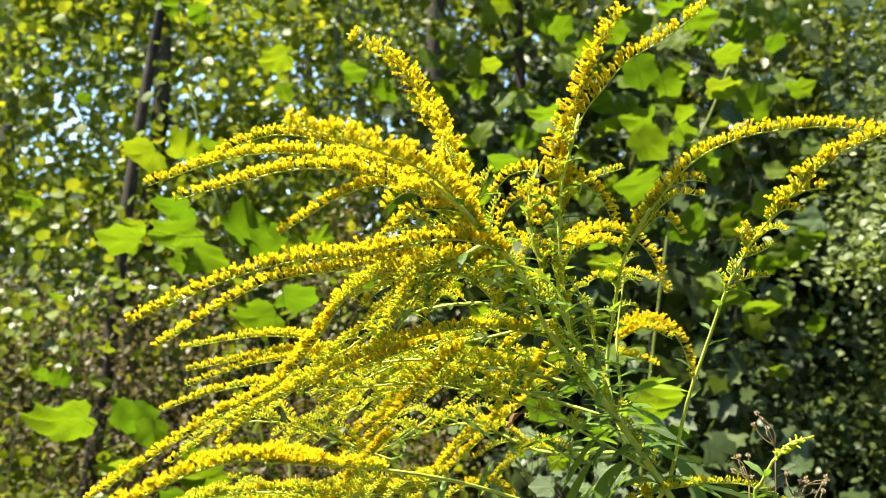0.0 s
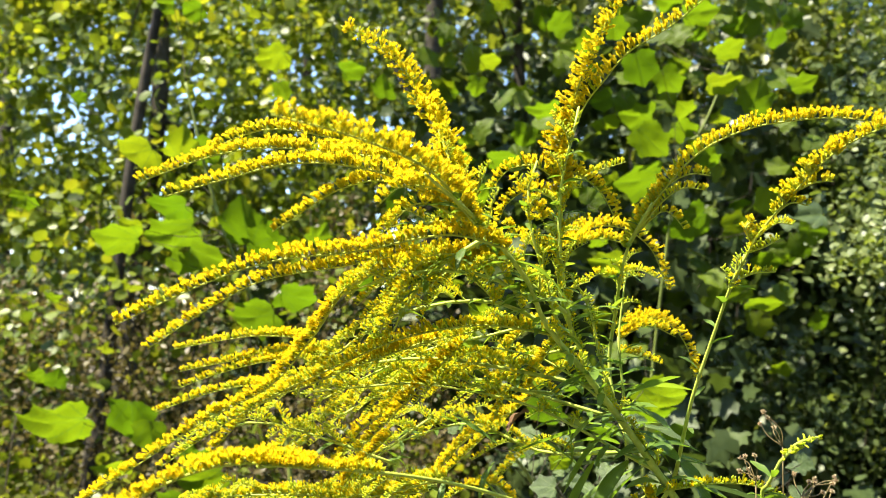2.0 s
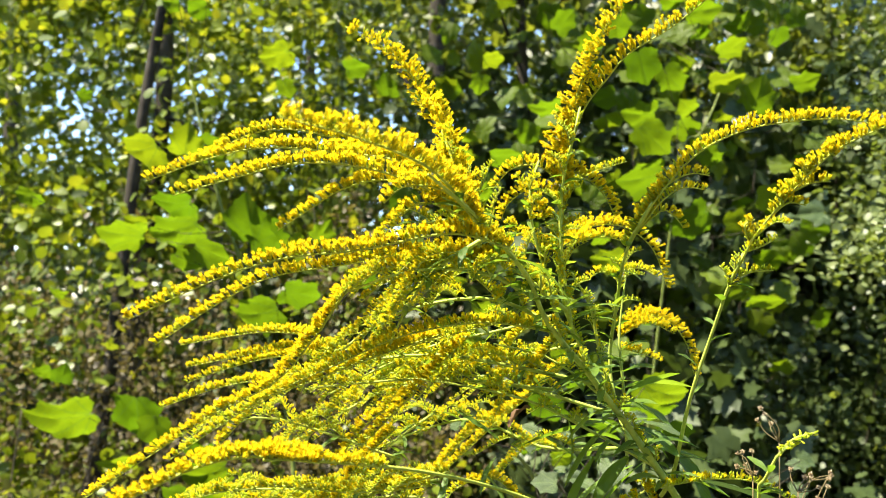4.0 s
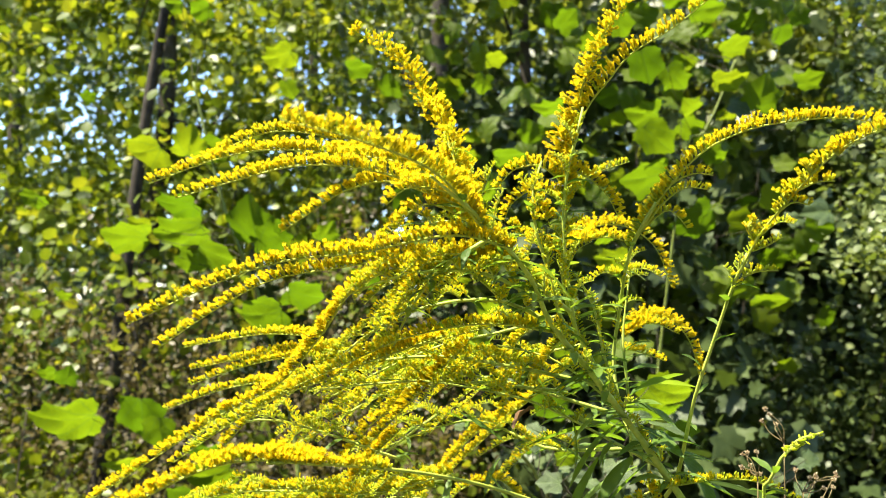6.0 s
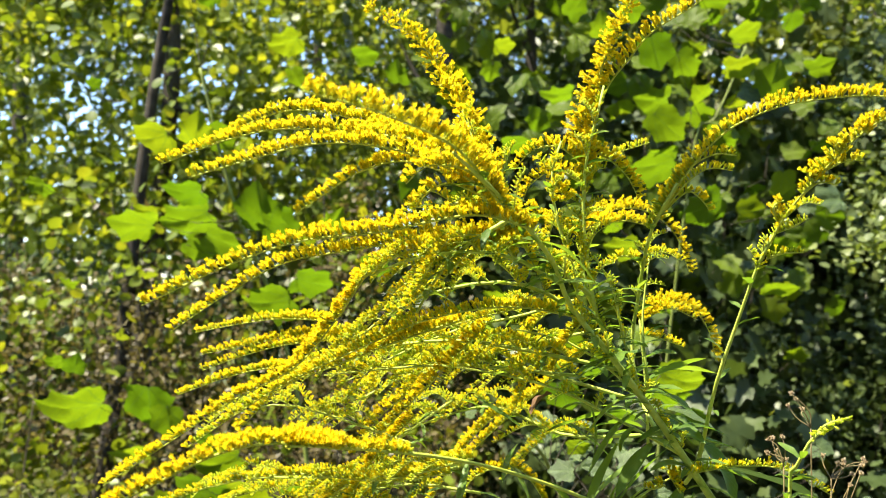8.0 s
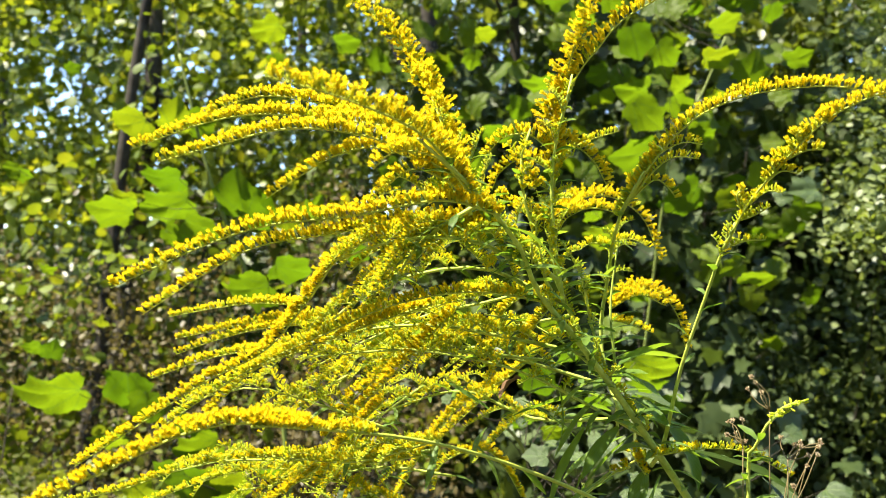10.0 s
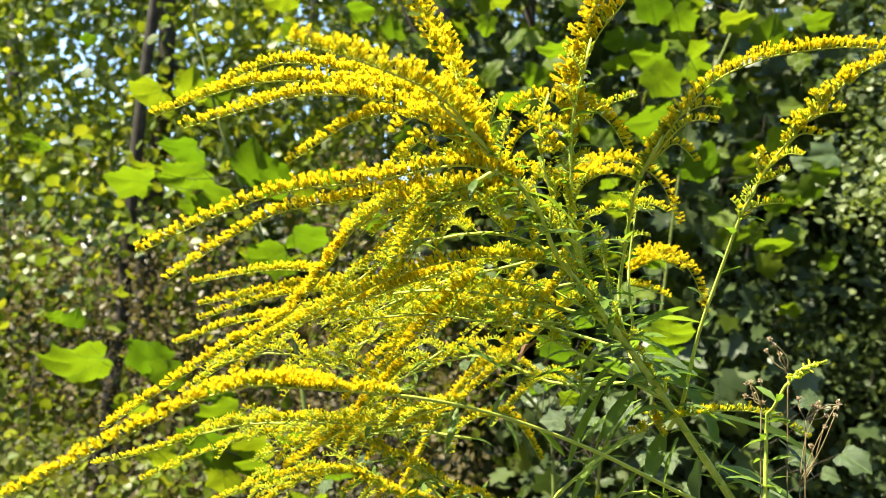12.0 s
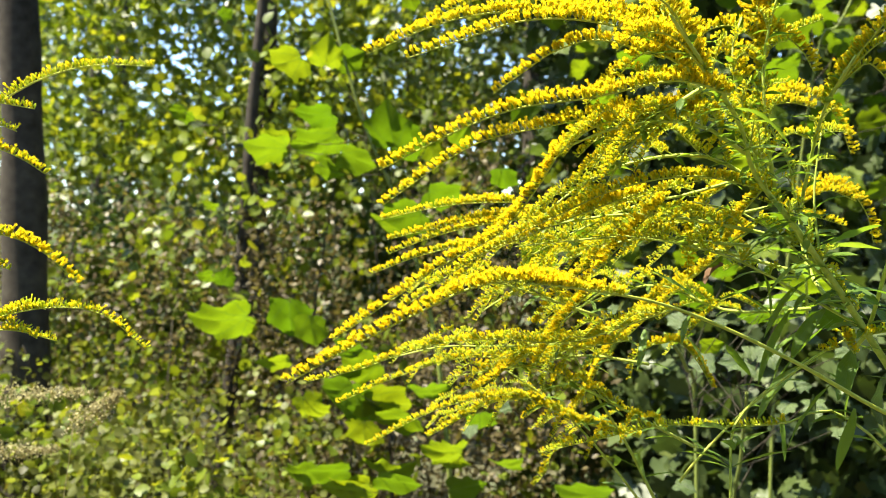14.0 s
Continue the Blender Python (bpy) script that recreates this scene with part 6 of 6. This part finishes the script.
lance_leaf(golden_main, (0.341, 0.86, 1.275), (-0.75, -0.02, -0.6), 0.1, 0.011, 344, M_GLEAF, 0.35)
lance_leaf(golden_main, (0.344, 0.86, 1.317), (0.9, 0.06, -0.15), 0.05, 0.018, 345, M_SHADE_SHEEN, 0.35)
lance_leaf(golden_main, (0.319, 0.86, 1.284), (-0.95, -0.10, -0.02), 0.05, 0.012, 346, M_SHADE_SHEEN, 0.35)
lance_leaf(golden_main, (0.284, 0.86, 1.216), (0.25, -0.02, 0.75), 0.045, 0.008, 347, M_GLEAF, 0.35)
lance_leaf(golden_main, (0.323, 0.86, 1.203), (0.1, 0.06, -0.9), 0.04, 0.01, 348, M_SHADE_SHEEN, 0.35)
lance_leaf(golden_main, (0.293, 0.86, 1.183), (0.15, -0.10, -0.9), 0.05, 0.009, 349, M_GLEAF, 0.35)
lance_leaf(golden_main, (0.337, 0.86, 1.226), (0.6, -0.02, -0.3), 0.03, 0.008, 350, M_GLEAF, 0.35)
lance_leaf(golden_main, (0.426, 0.86, 1.232), (-0.5, 0.06, -0.8), 0.05, 0.006, 351, M_GLEAF, 0.35)
lance_leaf(golden_main, (0.47, 0.86, 1.238), (0.6, -0.10, -0.5), 0.05, 0.01, 352, M_SHADE_SHEEN, 0.35)
golden_shoot = thing("goldenrod", (0.387, 0.66, 0), "small green goldenrod shoot with a budding tip", "wildflower", "goldenrod plants")
stem(golden_shoot, [(0.389, 0.675, -0.02), (0.388, 0.667, 0.684), (0.387, 0.66, 1.243), (0.386, 0.65, 1.296), (0.393, 0.64, 1.323), (0.403, 0.63, 1.339)], 0.0017, 0.001, keep=0.92)
leaves_along(golden_shoot, [(0.389, 0.675, -0.02), (0.388, 0.667, 0.684), (0.387, 0.66, 1.243), (0.386, 0.65, 1.296), (0.393, 0.64, 1.323), (0.403, 0.63, 1.339)], 16, 0.030, 0.0055, 19, 0.90, 0.985, curl=0.9)
plume(golden_shoot, [(0.397, 0.64, 1.329), (0.401, 0.63, 1.338), (0.41, 0.63, 1.342), (0.413, 0.62, 1.345)], 0.0055, 0.0, around=0.9)
golden_side = thing("goldenrod", (-0.552, 0.7, 0), "goldenrod with thin arching yellow plumes at the path", "wildflower", "goldenrod plants")
stem(golden_side, [(-0.566, 0.7, -0.02), (-0.559, 0.7, 0.571), (-0.552, 0.7, 1.039), (-0.543, 0.7, 1.208), (-0.535, 0.7, 1.375), (-0.509, 0.7, 1.468), (-0.473, 0.7, 1.5)], 0.004, 0.0015, keep=0.69)
plume(golden_side, [(-0.509, 0.7, 1.468), (-0.455, 0.7, 1.502), (-0.413, 0.7, 1.52), (-0.367, 0.7, 1.528), (-0.309, 0.7, 1.525)], 0.0075, 0.25)
plume(golden_side, [(-0.491, 0.7, 1.5), (-0.467, 0.7, 1.495), (-0.431, 0.7, 1.488)], 0.0075, 0.3)
plume(golden_side, [(-0.521, 0.7, 1.485), (-0.473, 0.7, 1.475), (-0.45, 0.7, 1.467)], 0.0075, 0.3)
plume(golden_side, [(-0.521, 0.7, 1.463), (-0.473, 0.7, 1.452), (-0.444, 0.7, 1.44), (-0.421, 0.7, 1.426)], 0.0075, 0.5)
plume(golden_side, [(-0.535, 0.7, 1.364), (-0.474, 0.7, 1.369), (-0.427, 0.7, 1.353), (-0.386, 0.7, 1.32)], 0.0090, 0.8)
plume(golden_side, [(-0.536, 0.7, 1.264), (-0.475, 0.7, 1.287), (-0.416, 0.7, 1.298), (-0.364, 0.7, 1.292), (-0.319, 0.7, 1.259)], 0.0075, 0.3)
plume(golden_side, [(-0.535, 0.7, 1.347), (-0.487, 0.7, 1.342), (-0.458, 0.7, 1.334)], 0.0075, 0.4)
plume(golden_side, [(-0.524, 0.7, 1.264), (-0.464, 0.7, 1.276), (-0.41, 0.7, 1.266)], 0.0060, 0.3)
plume(golden_side, [(-0.475, 0.7, 1.287), (-0.452, 0.7, 1.279), (-0.431, 0.7, 1.268)], 0.0075, 0.2)
plume(golden_side, [(-0.463, 0.7, 1.292), (-0.439, 0.7, 1.301), (-0.422, 0.7, 1.296)], 0.0075, 0.2)


def seed_plant(at, label, heads, foot):
    """Thin dry brown stems, each with a ragged beige puff of spent seed heads."""
    ob = thing("seed_plant", (foot[0], foot[1], 0), label, "dry plant", "dry seed stems")
    rng = np.random.default_rng(90)
    stem(ob, [(foot[0], foot[1], -0.02), (foot[0], foot[1], at[2] * 0.6), at], 0.0006, 0.0005, mat=M_DRYSTEM, sides=6)
    for h in heads:
        h = np.array(h)
        a = np.array(at)
        stem(ob, [a, 0.5 * (a + h) + rng.normal(0, 0.003, 3), h], 0.0005, 0.0004, "twig", M_DRYSTEM, 5)
        n = 26
        ax = unit(rng.normal(0, 1, (n, 3)) + np.array([0, 0, 0.6]))
        v, f = many(LEAF_V, LEAF_F, np.repeat(h[None], n, 0), frames_from(np.cross(ax, rng.normal(size=(n, 3))), rng), rng.uniform(0.0013, 0.0029, n))
        mesh_object("seed_head", v - np.array(ob.location), f, [M_SEED], ob, smooth=False)
    return ob


seed_plant((0.383, 0.66, 1.306), "dry brown stems with beige spent seed heads", [(0.371, 0.66, 1.313), (0.379, 0.664, 1.314), (0.378, 0.668, 1.323), (0.382, 0.66, 1.325), (0.373, 0.664, 1.322), (0.388, 0.668, 1.307)], (0.387, 0.66, 1.18))
seed_plant((0.403, 0.66, 1.332), "dry brown stems with beige spent seed heads", [(0.389, 0.66, 1.357), (0.388, 0.664, 1.348), (0.4, 0.668, 1.345), (0.392, 0.66, 1.353)], (0.407, 0.66, 1.206))
seed_plant((0.409, 0.64, 1.299), "dry brown stems with beige spent seed heads", [(0.414, 0.64, 1.31), (0.42, 0.644, 1.312), (0.435, 0.648, 1.308), (0.424, 0.64, 1.303), (0.435, 0.644, 1.311), (0.407, 0.648, 1.314)], (0.412, 0.64, 1.177))
seed_plant((0.413, 0.66, 1.246), "dry brown stems with beige spent seed heads", [(0.421, 0.66, 1.276), (0.443, 0.664, 1.31), (0.43, 0.668, 1.305), (0.439, 0.66, 1.3), (0.425, 0.664, 1.262), (0.405, 0.668, 1.265), (0.431, 0.66, 1.291)], (0.419, 0.66, 1.118))


def dry_grass(foot, tips, seed):
    ob = thing("dry_grass", (foot[0], foot[1], 0), "pale straw-coloured feathery grass heads on thin stalks", "grass")
    rng = np.random.default_rng(seed)
    for a, b in tips:
        a, b = np.array(a), np.array(b)
        stem(ob, [(foot[0], foot[1], -0.02), (a[0] * 0.6 + foot[0] * 0.4, a[1], a[2] * 0.55), a], 0.0012, 0.0007, "stalk", M_STRAW, 5)
        n = 1100
        u = rng.uniform(0, 1, n)
        pos = a + (b - a) * u[:, None] + rng.normal(0, 0.010, (n, 3)) * (1.25 - u)[:, None]
        v, f = many(LEAF_V, LEAF_F, pos, frames_from(rng.normal(size=(n, 3)), rng), rng.uniform(0.0025, 0.006, n))
        mesh_object("grass_head", v - np.array(ob.location), f, [M_STRAW], ob)
    return ob


dry_grass((-0.87, 1.15, 0.752), [((-0.885, 1.15, 1.112), (-0.645, 1.15, 1.127)), ((-0.674, 1.15, 1.073), (-0.594, 1.15, 1.128)), ((-0.866, 1.15, 1.023), (-0.702, 1.15, 1.037))], 3)
